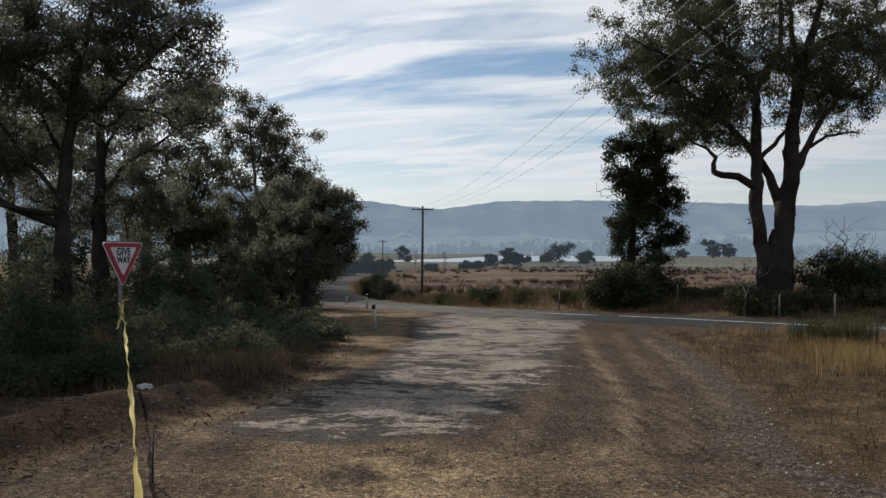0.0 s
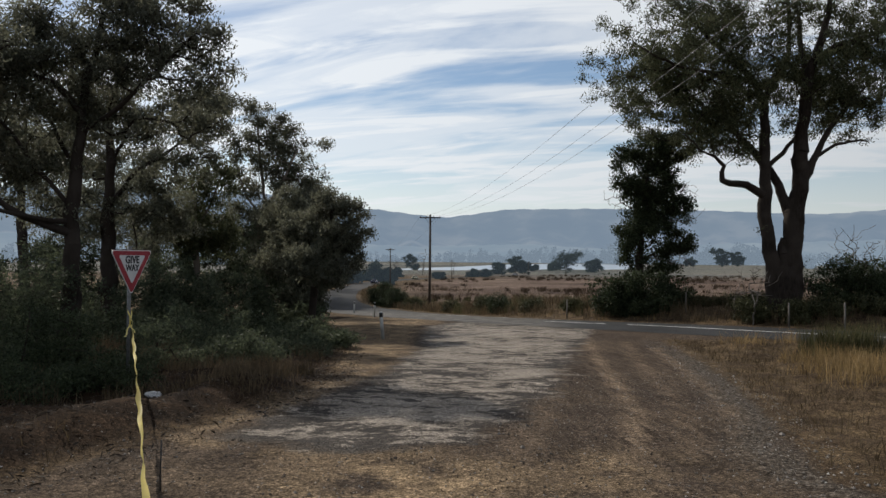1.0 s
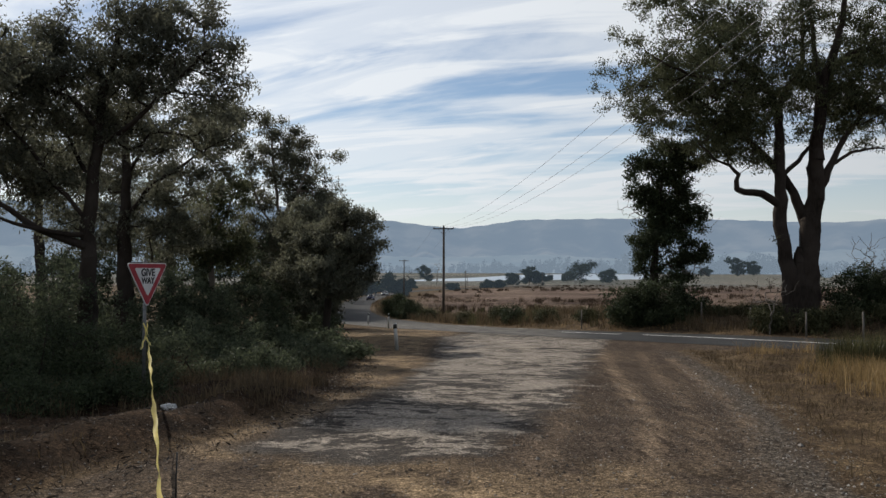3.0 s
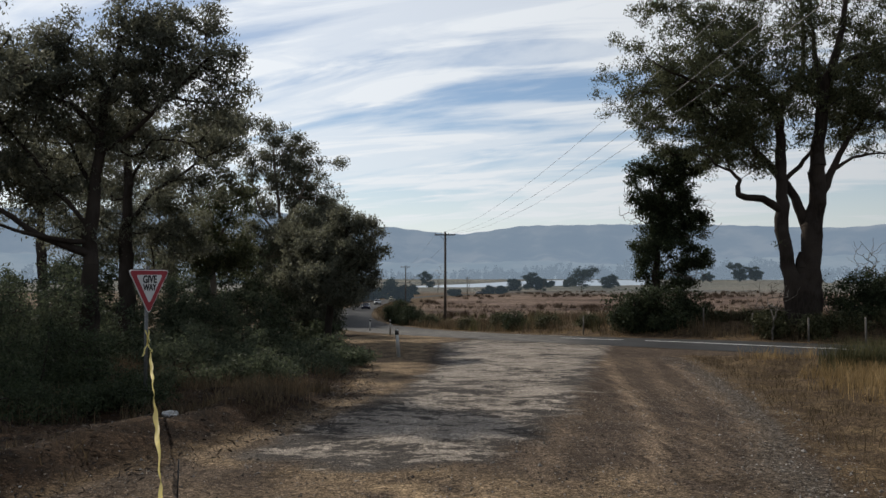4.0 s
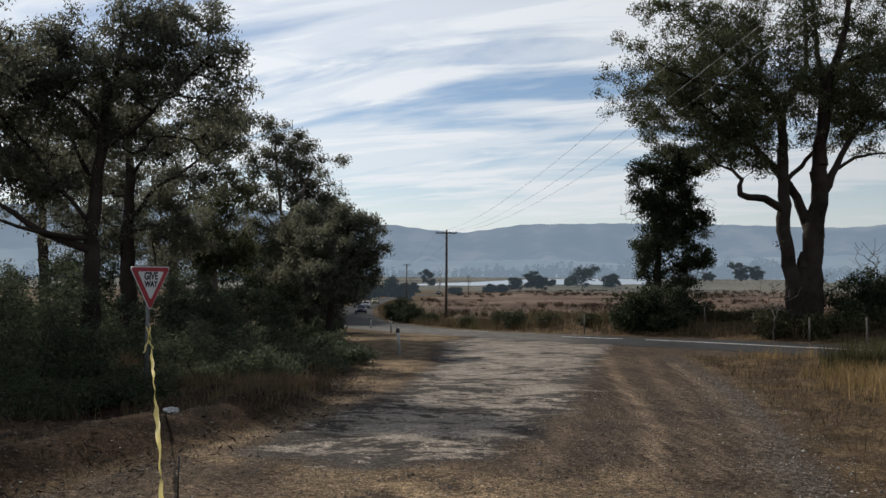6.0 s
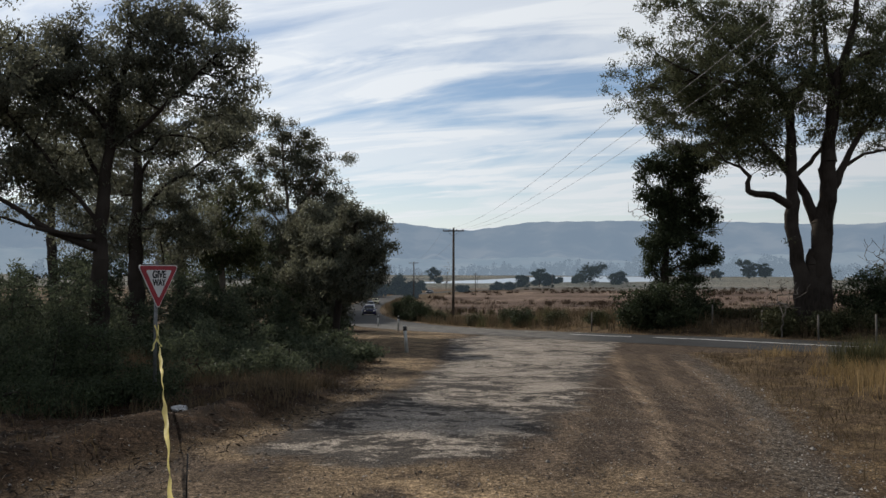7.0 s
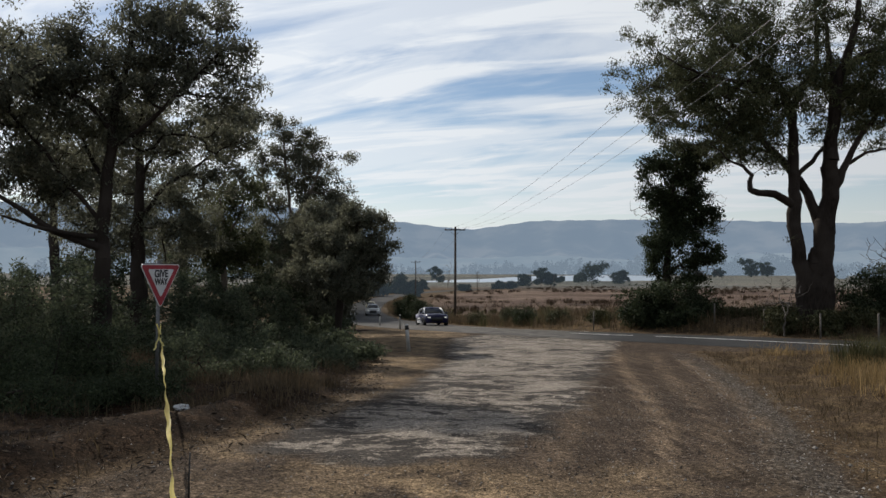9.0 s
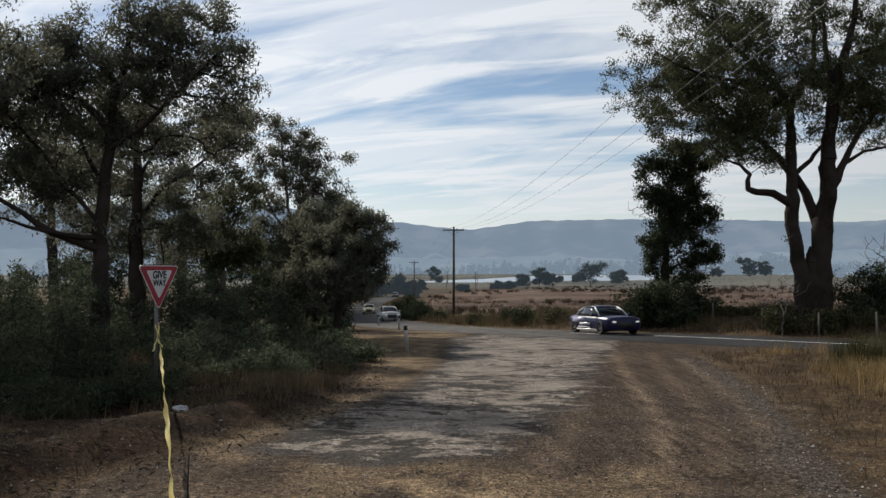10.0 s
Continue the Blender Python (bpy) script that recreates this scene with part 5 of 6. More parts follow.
# ---- things ----
def tube_bm(pts, r, sides=8, taper=None):
    bm = bmesh.new()
    rings = []
    pts = [Vector(p) for p in pts]
    for i, p in enumerate(pts):
        d = (pts[min(i + 1, len(pts) - 1)] - pts[max(i - 1, 0)]).normalized()
        u = d.orthogonal().normalized()
        v = d.cross(u)
        rr = r if taper is None else r + (taper - r) * i / (len(pts) - 1)
        rings.append([bm.verts.new(p + rr * (math.cos(a) * u + math.sin(a) * v)) for a in [2 * math.pi * k / sides for k in range(sides)]])
    for a, b in zip(rings, rings[1:]):
        for k in range(sides):
            bm.faces.new((a[k], a[(k + 1) % sides], b[(k + 1) % sides], b[k]))
    bm.faces.new(rings[0][::-1])
    bm.faces.new(rings[-1])
    bmesh.ops.recalc_face_normals(bm, faces=bm.faces)
    return bm


def box_bm(sx, sy, sz, at=(0, 0, 0), bevel=0.0):
    bm = bmesh.new()
    bmesh.ops.create_cube(bm, size=1, matrix=Matrix.Translation(at) @ Matrix.Diagonal((sx, sy, sz, 1)))
    if bevel:
        bmesh.ops.bevel(bm, geom=bm.edges[:], offset=bevel, segments=2, affect="EDGES")
    return bm


def part(name, bm, material, parent, label="", flat=False):
    me = bpy.data.meshes.new(name)
    bm.to_mesh(me)
    bm.free()
    if not flat:
        me.polygons.foreach_set("use_smooth", np.ones(len(me.polygons), bool))
    me.materials.append(material)
    ob = new(name, me)
    ob.parent = parent
    if label:
        ob["label"] = label
    return ob


def empty(name, x, y, z=None, rz=0.0):
    e = new(name)
    e.matrix_world = pose(x, y, land_at(x, y) if z is None else z, 0, 0, rz)
    return e


# power poles and their wires
def power_pole(x, y, h, turn, arm=2.3, label="weathered timber power pole with a single crossarm", z=None):
    root = empty("power_pole", x, y, z, turn)
    part("pole", tube_bm([(0, 0, -0.3), (0.01, 0, h * 0.5), (0, 0, h)], 0.16, 10, 0.11), M_POLE, root)
    part("crossarm", box_bm(arm, 0.10, 0.12, (0, -0.14, h - 0.35), 0.012), M_POLE, root)
    for s in (-1, 1):
        part("brace", tube_bm([(s * arm * 0.25, -0.14, h - 0.42), (0, -0.12, h - 1.0)], 0.018, 5), M_STEEL, root)
    for s in (-1, -0.35, 0.35, 1):
        bm = tube_bm([(s * arm * 0.47, -0.14, h - 0.29), (s * arm * 0.47, -0.14, h - 0.22), (s * arm * 0.47, -0.14, h - 0.14)], 0.05, 8, 0.03)
        part("insulator", bm, M_CERAMIC, root)
    return tagged(root, label, "power pole", "power poles along the road")


pA = (1.19, 86.00, 6.32)
zA = land_at(pA[0], pA[1])
power_pole(pA[0], pA[1], pA[2] - zA, -8)
pB = (-6.89, 185.00, 3.71)
power_pole(pB[0], pB[1], pB[2] - land_at(pB[0], pB[1]), -5)
pC = (13.96, 330.00, 0.59)
power_pole(pC[0], pC[1], pC[2] - land_at(pC[0], pC[1]), 35)
pD = (59.45, 420.00, 0.02)
power_pole(pD[0], pD[1], pD[2] - land_at(pD[0], pD[1]), 60)
pE = (12.3, -13.0, 13.5)
power_pole(pE[0], pE[1], pE[2] - land_at(pE[0], pE[1]), 5)


def wire(a, b, sag, n=28, r=0.007):
    pts = []
    for i in range(n + 1):
        f = i / n
        pts.append(Vector(a).lerp(Vector(b), f) - Vector((0, 0, sag * 4 * f * (1 - f))))
    o = Vector(pts[0])
    root = part("power_line", tube_bm([p - o for p in pts], r, 5), M_WIRE, None)
    root.location = o
    tagged(root, "thin slack overhead power line between poles", "power line", "overhead wires")


for s in (-1, 0.15, 1):
    wire((pA[0] + 1.08 * s, pA[1], pA[2] - 0.15), (pE[0] + 1.2 * s, pE[1], pE[2] - 0.15), 2.95)
for s in (-1, 1):
    wire((pB[0] + 1.08 * s, pB[1], pB[2] - 0.15), (pA[0] + 1.08 * s, pA[1], pA[2] - 0.15), 1.2)


# give way sign
def tri_points(side, r, z0, n=5):
    """Rounded triangle standing on its point, in x and z."""
    h = side * math.sqrt(3) / 2
    c = [(-side / 2, h), (side / 2, h), (0, 0)]
    cen = (0, h * 2 / 3)
    out = []
    for (px, pz), mid in zip(c, (150, 30, 270)):
        dx, dz = cen[0] - px, cen[1] - pz
        L = math.hypot(dx, dz)
        q = (px + dx / L * 2 * r, pz + dz / L * 2 * r)
        for k in range(n + 1):
            a = radians(mid + 60 - 120 * k / n)
            out.append((q[0] + r * math.cos(a), q[1] + r * math.sin(a) + z0))
    return out


def plate(pts, y0, y1):
    bm = bmesh.new()
    f = [bm.verts.new((x, y0, z)) for x, z in pts]
    b = [bm.verts.new((x, y1, z)) for x, z in pts]
    bm.faces.new(f)
    bm.faces.new(b[::-1])
    n = len(pts)
    for k in range(n):
        bm.faces.new((f[k], b[k], b[(k + 1) % n], f[(k + 1) % n]))
    bmesh.ops.recalc_face_normals(bm, faces=bm.faces)
    return bm


sg = (-4.77, 13.00, 0.91)
sx, sy = sg[0], sg[1]
sz = land_at(sx, sy)
sign = empty("give_way_sign", sx, sy, sz, 62)
apex = sg[2] - sz
SIDE = 0.86
part("post", tube_bm([(0, 0.05, -0.2), (0, 0.05, apex + 0.78)], 0.03, 10), M_STEEL, sign, "grey galvanised steel post")
part("border", plate(tri_points(SIDE, 0.035, apex - 0.03), -0.006, 0.006), M_SIGNWHITE, sign, "thin white rim", True)
part("red_band", plate(tri_points(SIDE - 0.045, 0.03, apex - 0.005), -0.012, -0.007), M_SIGNRED, sign, "red retroreflective band", True)
part("face", plate(tri_points(SIDE * 0.64, 0.02, apex + 0.155), -0.018, -0.013), M_SIGNWHITE, sign, "white centre panel", True)


def lettering(text, size, x, y, z, parent, material):
    cu = bpy.data.curves.new("lettering", "FONT")
    cu.body, cu.size, cu.align_x, cu.extrude = text, size, "CENTER", 0.002
    cu.offset = 0.005
    cu.materials.append(material)
    ob = new("lettering", cu)
    ob.parent = parent
    ob.matrix_basis = pose(x, y, z, 90, 0, 0)
    ob.scale = (0.92, 1.15, 1)
    return ob


lettering("GIVE", 0.15, 0, -0.021, apex + 0.50, sign, M_BLACK)
lettering("WAY", 0.125, 0, -0.021, apex + 0.375, sign, M_BLACK)
tagged(sign, "triangular red and white give way sign on post", "road sign")

# barrier tape from the sign's post to a low stake
def make_tape():
    a, b = Vector((-4.73, 12.90, 0.64)), Vector((-2.44, 6.90, 0.14))
    c, d = Vector((-1.70, 4.90, 0.12)), Vector((-1.37, 4.00, 0.16))
    line = glide([a, Vector((-3.77, 10.40, 0.33)), b, c, d], 0.12)
    rng = np.random.default_rng(5)
    root = new("barrier_tape")
    root.location = a
    bm = bmesh.new()
    prev = None
    tw = 0.0
    for i, p in enumerate(line):
        f = i / len(line)
        tw += 0.22 + 0.18 * math.sin(i * 0.5)
        w = 0.008 + 0.010 * min(1.0, f * 2.2) + 0.008 * math.sin(i * 0.37) ** 2
        d_ = (line[min(i + 1, len(line) - 1)] - line[max(i - 1, 0)]).normalized()
        s = d_.cross(Vector((0, 0, 1))).normalized()
        u = d_.cross(s)
        ax = s * math.cos(tw * 0.55) + u * math.sin(tw * 0.55) * 0.6
        p = p - a + Vector((0.006 * math.sin(i * 0.9), 0, 0.008 * math.sin(i * 0.7)))
        cur = [bm.verts.new(p + ax * w), bm.verts.new(p + u * 0.006), bm.verts.new(p - ax * w)]
        if prev:
            for k in range(2):
                bm.faces.new((prev[k], prev[k + 1], cur[k + 1], cur[k]))
        prev = cur
    part("strip", bm, M_TAPE, root)
    for k, (dx, dz, l) in enumerate(((-0.05, -0.02, 0.22), (0.06, -0.02, 0.15))):
        bm = bmesh.new()
        vs = []
        for i in range(6):
            f = i / 5
            q = Vector((dx * f * 1.4 + 0.01 * math.sin(i * 2), -0.05, -0.22 - l * f))
            vs.append((bm.verts.new(q + Vector((0.014, 0, 0))), bm.verts.new(q - Vector((0.012, 0.008, 0)))))
        for p0, p1 in zip(vs, vs[1:]):
            bm.faces.new((p0[0], p0[1], p1[1], p1[0]))
        part("loose_end", bm, M_TAPE, root)
    bm = tube_bm([(-0.045, -0.03, -0.01), (0.0, -0.05, -0.10), (0.01, -0.06, -0.24)], 0.012, 5)
    part("knot", bm, M_TAPE, root)
    tagged(root, "twisted yellow plastic barrier tape tied to the sign post", "barrier tape")
    e = empty("stake", d.x, d.y)
    part("rod", tube_bm([(0, 0, -0.2), (0, 0, max(0.4, d.z - land_at(d.x, d.y)) + 0.05)], 0.02, 8), M_STICK, e)
    tagged(e, "short timber stake holding the barrier tape", "stake")


make_tape()
# dark line near the tape, built as a thin upright rod
picket = empty("picket", *(-2.03, 6.21))
part("rod", tube_bm([(0, 0, -0.2), (0, 0, 0.2), (0.006, 0, 0.40)], 0.007, 6), M_PLASTIC, picket)
tagged(picket, "thin dark upright rod beside the barrier tape", "picket")


# guide posts and fence posts
def guide_post(p, h, lean=0.0, w=0.11):
    e = empty("guide_post", p[0], p[1], None, random.uniform(-15, 15))
    bm = box_bm(w, 0.05, h, (0, 0, h / 2 - 0.05), 0.008)
    o = part("blade", bm, M_WHITEPAINT, e)
    o2 = part("band", box_bm(w + 0.006, 0.056, 0.16, (0, 0, h - 0.16), 0.006), M_BLACK, e, "dark reflector band")
    for k in (o, o2):
        k.rotation_euler = (0, radians(lean), 0)
    return tagged(e, "white roadside guide post with dark top band", "guide post", "guide posts at the bend")


guide_post((-1.24, 27.14), 1.0, -5, 0.12)
guide_post((-2.70, 47.48), 0.95, 0)
guide_post((-4.83, 58.14), 0.95, 1)
guide_post((-8.60, 70.71), 1.0, -3)
guide_post((-9.40, 74.63), 1.6, 0)


def fence_post(p, h, r=0.045):
    e = empty("fence_post", p[0], p[1], None, random.uniform(0, 90))
    part("timber", tube_bm([(0, 0, -0.2), (0.01, 0, h * 0.5), (0.02, 0.01, h)], r, 7, r * 0.85), M_STICK, e)
    return tagged(e, "weathered grey timber fence post", "fence post", "posts along the paddock fence")


for p, h in (((16.95, 35.00, -1.05), 1.15), ((18.18, 32.50, -0.75), 1.25), ((8.46, 44.00, -1.88), 1.1), ((15.66, 38.00, -1.27), 1.1), ((14.27, 41.00, -1.49), 1.1)):
    fence_post(p, h)

# crumpled white bag on the verge
def make_bag():
    p = (-3.75, 11.18)
    e = empty("plastic_bag", p[0], p[1], land_at(*p) + 0.05)
    bm = bmesh.new()
    bmesh.ops.create_icosphere(bm, subdivisions=3, radius=0.1)
    for v in bm.verts:
        n = noise.noise(v.co * 14) * 0.05 + noise.noise(v.co * 34) * 0.02
        v.co = Vector((v.co.x * 1.15, v.co.y * 0.8, v.co.z * 0.55)) * (1 + n * 11)
    part("film", bm, M_BAG, e, flat=True)
    tagged(e, "crumpled white plastic bag lying on the verge", "litter")


make_bag()


# ---- cars ----
def loft(sections, close_ends=True):
    """Skin through cross-sections (lists of points of equal length), mirrored in y."""
    bm = bmesh.new()
    rings = [[bm.verts.new(p) for p in s] + [bm.verts.new((p[0], -p[1], p[2])) for p in reversed(s)] for s in sections]
    n = len(rings[0])
    for a, b in zip(rings, rings[1:]):
        for k in range(n):
            bm.faces.new((a[k], a[(k + 1) % n], b[(k + 1) % n], b[k]))
    if close_ends:
        bm.faces.new(rings[0])
        bm.faces.new(rings[-1][::-1])
    bmesh.ops.remove_doubles(bm, verts=bm.verts[:], dist=0.0005)
    bmesh.ops.recalc_face_normals(bm, faces=bm.faces[:])
    return bm


def car(label, paint, length=4.75, width=1.9, height=1.4, roof_mat=None, stripe=None, trim=None, lamps=M_LAMP, rims=M_RIM, graphic=None, group="cars in convoy"):
    """A car heading along +x, its wheels on z = 0."""
    root = new("car")
    L, W, H = length / 2, width / 2, height
    belt_z = H * 0.66
    st = [(-L, 0.62, 0.42, 0.70), (-L + 0.10, 0.84, 0.28, 0.86), (-L * 0.72, 0.97, 0.22, belt_z * 1.0), (-L * 0.35, 1.0, 0.20, belt_z), (0.0, 1.0, 0.20, belt_z), (L * 0.30, 0.99, 0.20, belt_z * 0.985),
          (L * 0.60, 0.98, 0.20, belt_z * 0.96), (L * 0.85, 0.95, 0.20, belt_z * 0.94), (L - 0.08, 0.87, 0.22, belt_z * 0.90), (L, 0.76, 0.28, belt_z * 0.80)]
    secs = []
    for x, w, zl, zh in st:
        y = W * w
        secs.append([(x, 0.0, zl), (x, y * 0.8, zl), (x, y * 0.97, zl + 0.08), (x, y, (zl + zh) / 2), (x, y * 0.985, zh - 0.16), (x, y * 0.93, zh - 0.04), (x, y * 0.78, zh + 0.01), (x, 0.0, zh + 0.045)])
    body = part("body", loft(secs), paint, root)
    # cabin: glass all round under a painted roof
    rz = H
    cs = []
    for x, w, z0, z1 in ((-L * 0.62, 0.70, belt_z - 0.02, belt_z + 0.02), (-L * 0.40, 0.80, belt_z - 0.05, rz - 0.10), (-L * 0.15, 0.82, belt_z - 0.05, rz - 0.02), (L * 0.08, 0.82, belt_z - 0.05, rz - 0.03), (L * 0.16, 0.82, belt_z - 0.05, rz - 0.09),
                         (L * 0.46, 0.76, belt_z - 0.05, belt_z + 0.01)):
        y = W * w
        zt = max(z1, z0 + 0.02)
        cs.append([(x, 0, z0), (x, y * 1.08, z0), (x, y * 1.05, z0 + (zt - z0) * 0.35), (x, y * 0.92, z0 + (zt - z0) * 0.86), (x, y * 0.70, zt), (x, 0, zt + 0.02)])
    part("window", loft(cs), M_GLASS, root, "dark tinted glass")
    rs = []
    for x, w, z in ((-L * 0.42, 0.60, rz - 0.11), (-L * 0.30, 0.64, rz - 0.035), (-L * 0.10, 0.66, rz + 0.012), (L * 0.08, 0.66, rz + 0.002), (L * 0.155, 0.63, rz - 0.06)):
        y = W * w
        rs.append([(x, 0, z - 0.02), (x, y, z - 0.05), (x, y * 1.04, z - 0.035), (x, y * 0.9, z + 0.0), (x, 0, z + 0.022)])
    part("roof", loft(rs), roof_mat or paint, root)
    for s in (-1, 1):
        part("pillar", tube_bm([(L * 0.47, s * W * 0.80, belt_z), (L * 0.30, s * W * 0.74, (belt_z + rz) / 2 + 0.03), (L * 0.15, s * W * 0.64, rz - 0.05)], 0.035, 6), trim or paint, root)
        part("rear_pillar", tube_bm([(-L * 0.60, s * W * 0.78, belt_z), (-L * 0.48, s * W * 0.76, (belt_z + rz) / 2), (-L * 0.36, s * W * 0.64, rz - 0.08)], 0.05, 6), trim or paint, root)
        part("mirror", box_bm(0.14, 0.20, 0.13, (L * 0.36, s * (W + 0.06), belt_z + 0.06), 0.04), paint, root)
        bm = bmesh.new()
        bmesh.ops.create_uvsphere(bm, u_segments=12, v_segments=8, radius=0.08, matrix=Matrix.Translation((L - 0.05, s * W * 0.64, belt_z * 0.70)) @ Matrix.Diagonal((1.2, 1.7, 0.7, 1)))
        part("headlight", bm, lamps, root, "clear headlight, switched on")
        part("sill", box_bm(L * 0.95, 0.05, 0.09, (0, s * (W - 0.02), 0.24), 0.015), stripe or M_PLASTIC, root)
        part("tail_light", box_bm(0.06, 0.28, 0.12, (-L + 0.03, s * W * 0.52, 0.72), 0.02), M_SIGNRED, root)
        if stripe:
            part("side_panel", box_bm(L * 0.62, 0.012, 0.26, (-L * 0.34, s * (W + 0.002), 0.70), 0.004), graphic or stripe, root, "pale lilac panel on the rear flank")
            part("lower_stripe", box_bm(L * 0.60, 0.012, 0.05, (-L * 0.10, s * (W + 0.004), 0.36), 0.004), stripe, root, "thin white stripe above the sill")
            part("side_stripe", box_bm(L * 0.5, 0.012, 0.12, (-L * 0.05, s * (W + 0.004), 0.52), 0.004), stripe, root, "pale stripe along the door")
    part("grille", box_bm(0.06, W * 1.0, 0.36, (L - 0.012, 0, belt_z * 0.54), 0.03), M_PLASTIC, root)
    part("lower_intake", box_bm(0.08, W * 1.3, 0.13, (L - 0.06, 0, 0.31), 0.02), M_PLASTIC, root)
    R_ = 0.335
    for sx_ in (L * 0.62, -L * 0.58):
        for s in (-1, 1):
            w = new("wheel")
            w.parent = root
            w.location = (sx_, s * (W - 0.11), R_)
            bm = bmesh.new()
            prof = [(0.20, -0.11), (0.29, -0.12), (0.328, -0.09), (0.335, 0), (0.328, 0.09), (0.29, 0.12), (0.20, 0.11)]
            rg = [[bm.verts.new((r * math.cos(a), yy, r * math.sin(a))) for r, yy in prof] for a in [2 * math.pi * k / 20 for k in range(20)]]
            for k in range(20):
                for j in range(len(prof)):
                    bm.faces.new((rg[k][j], rg[k][(j + 1) % 7], rg[(k + 1) % 20][(j + 1) % 7], rg[(k + 1) % 20][j]))
            bmesh.ops.recalc_face_normals(bm, faces=bm.faces[:])
            part("tyre", bm, M_TYRE, w)
            bm = tube_bm([(0, -0.075, 0), (0, 0.075, 0)], 0.2, 16)
            for k in range(5):
                a = 2 * math.pi * k / 5
                bmesh.ops.create_cube(bm, size=1, matrix=Matrix.Rotation(a, 4, "Y") @ Matrix.Translation((0.11, s * 0.085, 0)) @ Matrix.Diagonal((0.2, 0.03, 0.05, 1)))
            part("rim", bm, rims, w, "alloy rim" if rims is M_RIM else "black alloy rim")
    return tagged(root, label, "car", group)


P_NAVY, P_SILVER = paint_mat("navy_paint", (0.014, 0.014, 0.055)), paint_mat("silver_paint", (0.42, 0.43, 0.45))
P_CREAM, P_GREY = paint_mat("cream_paint", (0.55, 0.50, 0.33)), paint_mat("grey_paint", (0.16, 0.17, 0.18))
P_STRIPE = simple("pale_stripe", (0.6, 0.6, 0.62), (0.72, 0.72, 0.74), 5, 0.35, 0, 0)
P_LILAC = simple("lilac_panel", (0.34, 0.34, 0.46), (0.42, 0.42, 0.55), 5, 0.35, 0, 0)
car_1 = car("dark navy sports coupe with pale side stripe", P_NAVY, 4.55, 1.92, 1.38, None, P_STRIPE, P_STRIPE, rims=M_PLASTIC, graphic=P_LILAC)
car_2 = car("silver sedan with headlights on", P_SILVER, 4.6, 1.82, 1.45)
car_3 = car("cream coupe following in the convoy", P_CREAM, 4.3, 1.75, 1.38)
car_4 = car("grey sedan trailing far behind the others", P_GREY, 4.5, 1.8, 1.45)

# way of the convoy along its lane: seconds and place of the first car
LANE = [(-9.0, 62, 428), (-6.0, 36, 388), (-3.7, 9.8, 345), (-1.8, -4.5, 305), (0, -11.9, 272), (0.5, -13.2, 261), (1.0, -14.4, 250), (1.6, -15.4, 236), (2.4, -16.1, 217), (3.8, -15.9, 183), (5.5, -13.5, 143), (6.8, -10.7, 112),
        (8.0, -6.9, 84), (8.5, -4.2, 72.2), (9.0, -1.0, 60.5), (9.5, 2.7, 49.3), (10.0, 8.1, 39.2), (10.4, 11.0, 29.6)]


def lane_place(s):
    """Hermite path through the lane's places."""
    ts = [r[0] for r in LANE]
    k = min(max(int(np.searchsorted(ts, s)) - 1, 0), len(ts) - 2)

    def slope(i):
        a, b = LANE[max(i - 1, 0)], LANE[min(i + 1, len(LANE) - 1)]
        return Vector(((b[1] - a[1]) / (b[0] - a[0]), (b[2] - a[2]) / (b[0] - a[0])))
    h = ts[k + 1] - ts[k]
    u = (s - ts[k]) / h
    p0, p1 = Vector(LANE[k][1:]), Vector(LANE[k + 1][1:])
    m0, m1 = slope(k) * h, slope(k + 1) * h
    return p0 * (2 * u ** 3 - 3 * u * u + 1) + m0 * (u ** 3 - 2 * u * u + u) + p1 * (3 * u * u - 2 * u ** 3) + m1 * (u ** 3 - u * u)


def road_z(x, y):
    return float(1.55 - sum(np.interp(y + k * (abs(y) + 4), PY, PH) for k in (-0.10, -0.05, 0, 0.05, 0.10)) / 5 + 0.012)


def drive(thing, lag):
    rows = []
    for i in range(41):
        t = i * 0.25
        p, q = lane_place(t - lag), lane_place(t - lag + 0.08)
        d = q - p
        z0, z1 = road_z(p.x, p.y), road_z(q.x, q.y)
        yaw = math.degrees(math.atan2(d.y, d.x))
        yaw -= 4 * max(0.0, min(1.0, t - lag - 8.0))   # nose held into the bend
        pitch = -math.degrees(math.atan2(z1 - z0, d.length))
        rows.append((t, pose(p.x, p.y, z0, 0, pitch, yaw)))
    walk(thing, rows)


def motions():
    drive(car_1, 0.0)
    drive(car_2, 1.7)
    drive(car_3, 3.25)
    drive(car_4, 8.7)

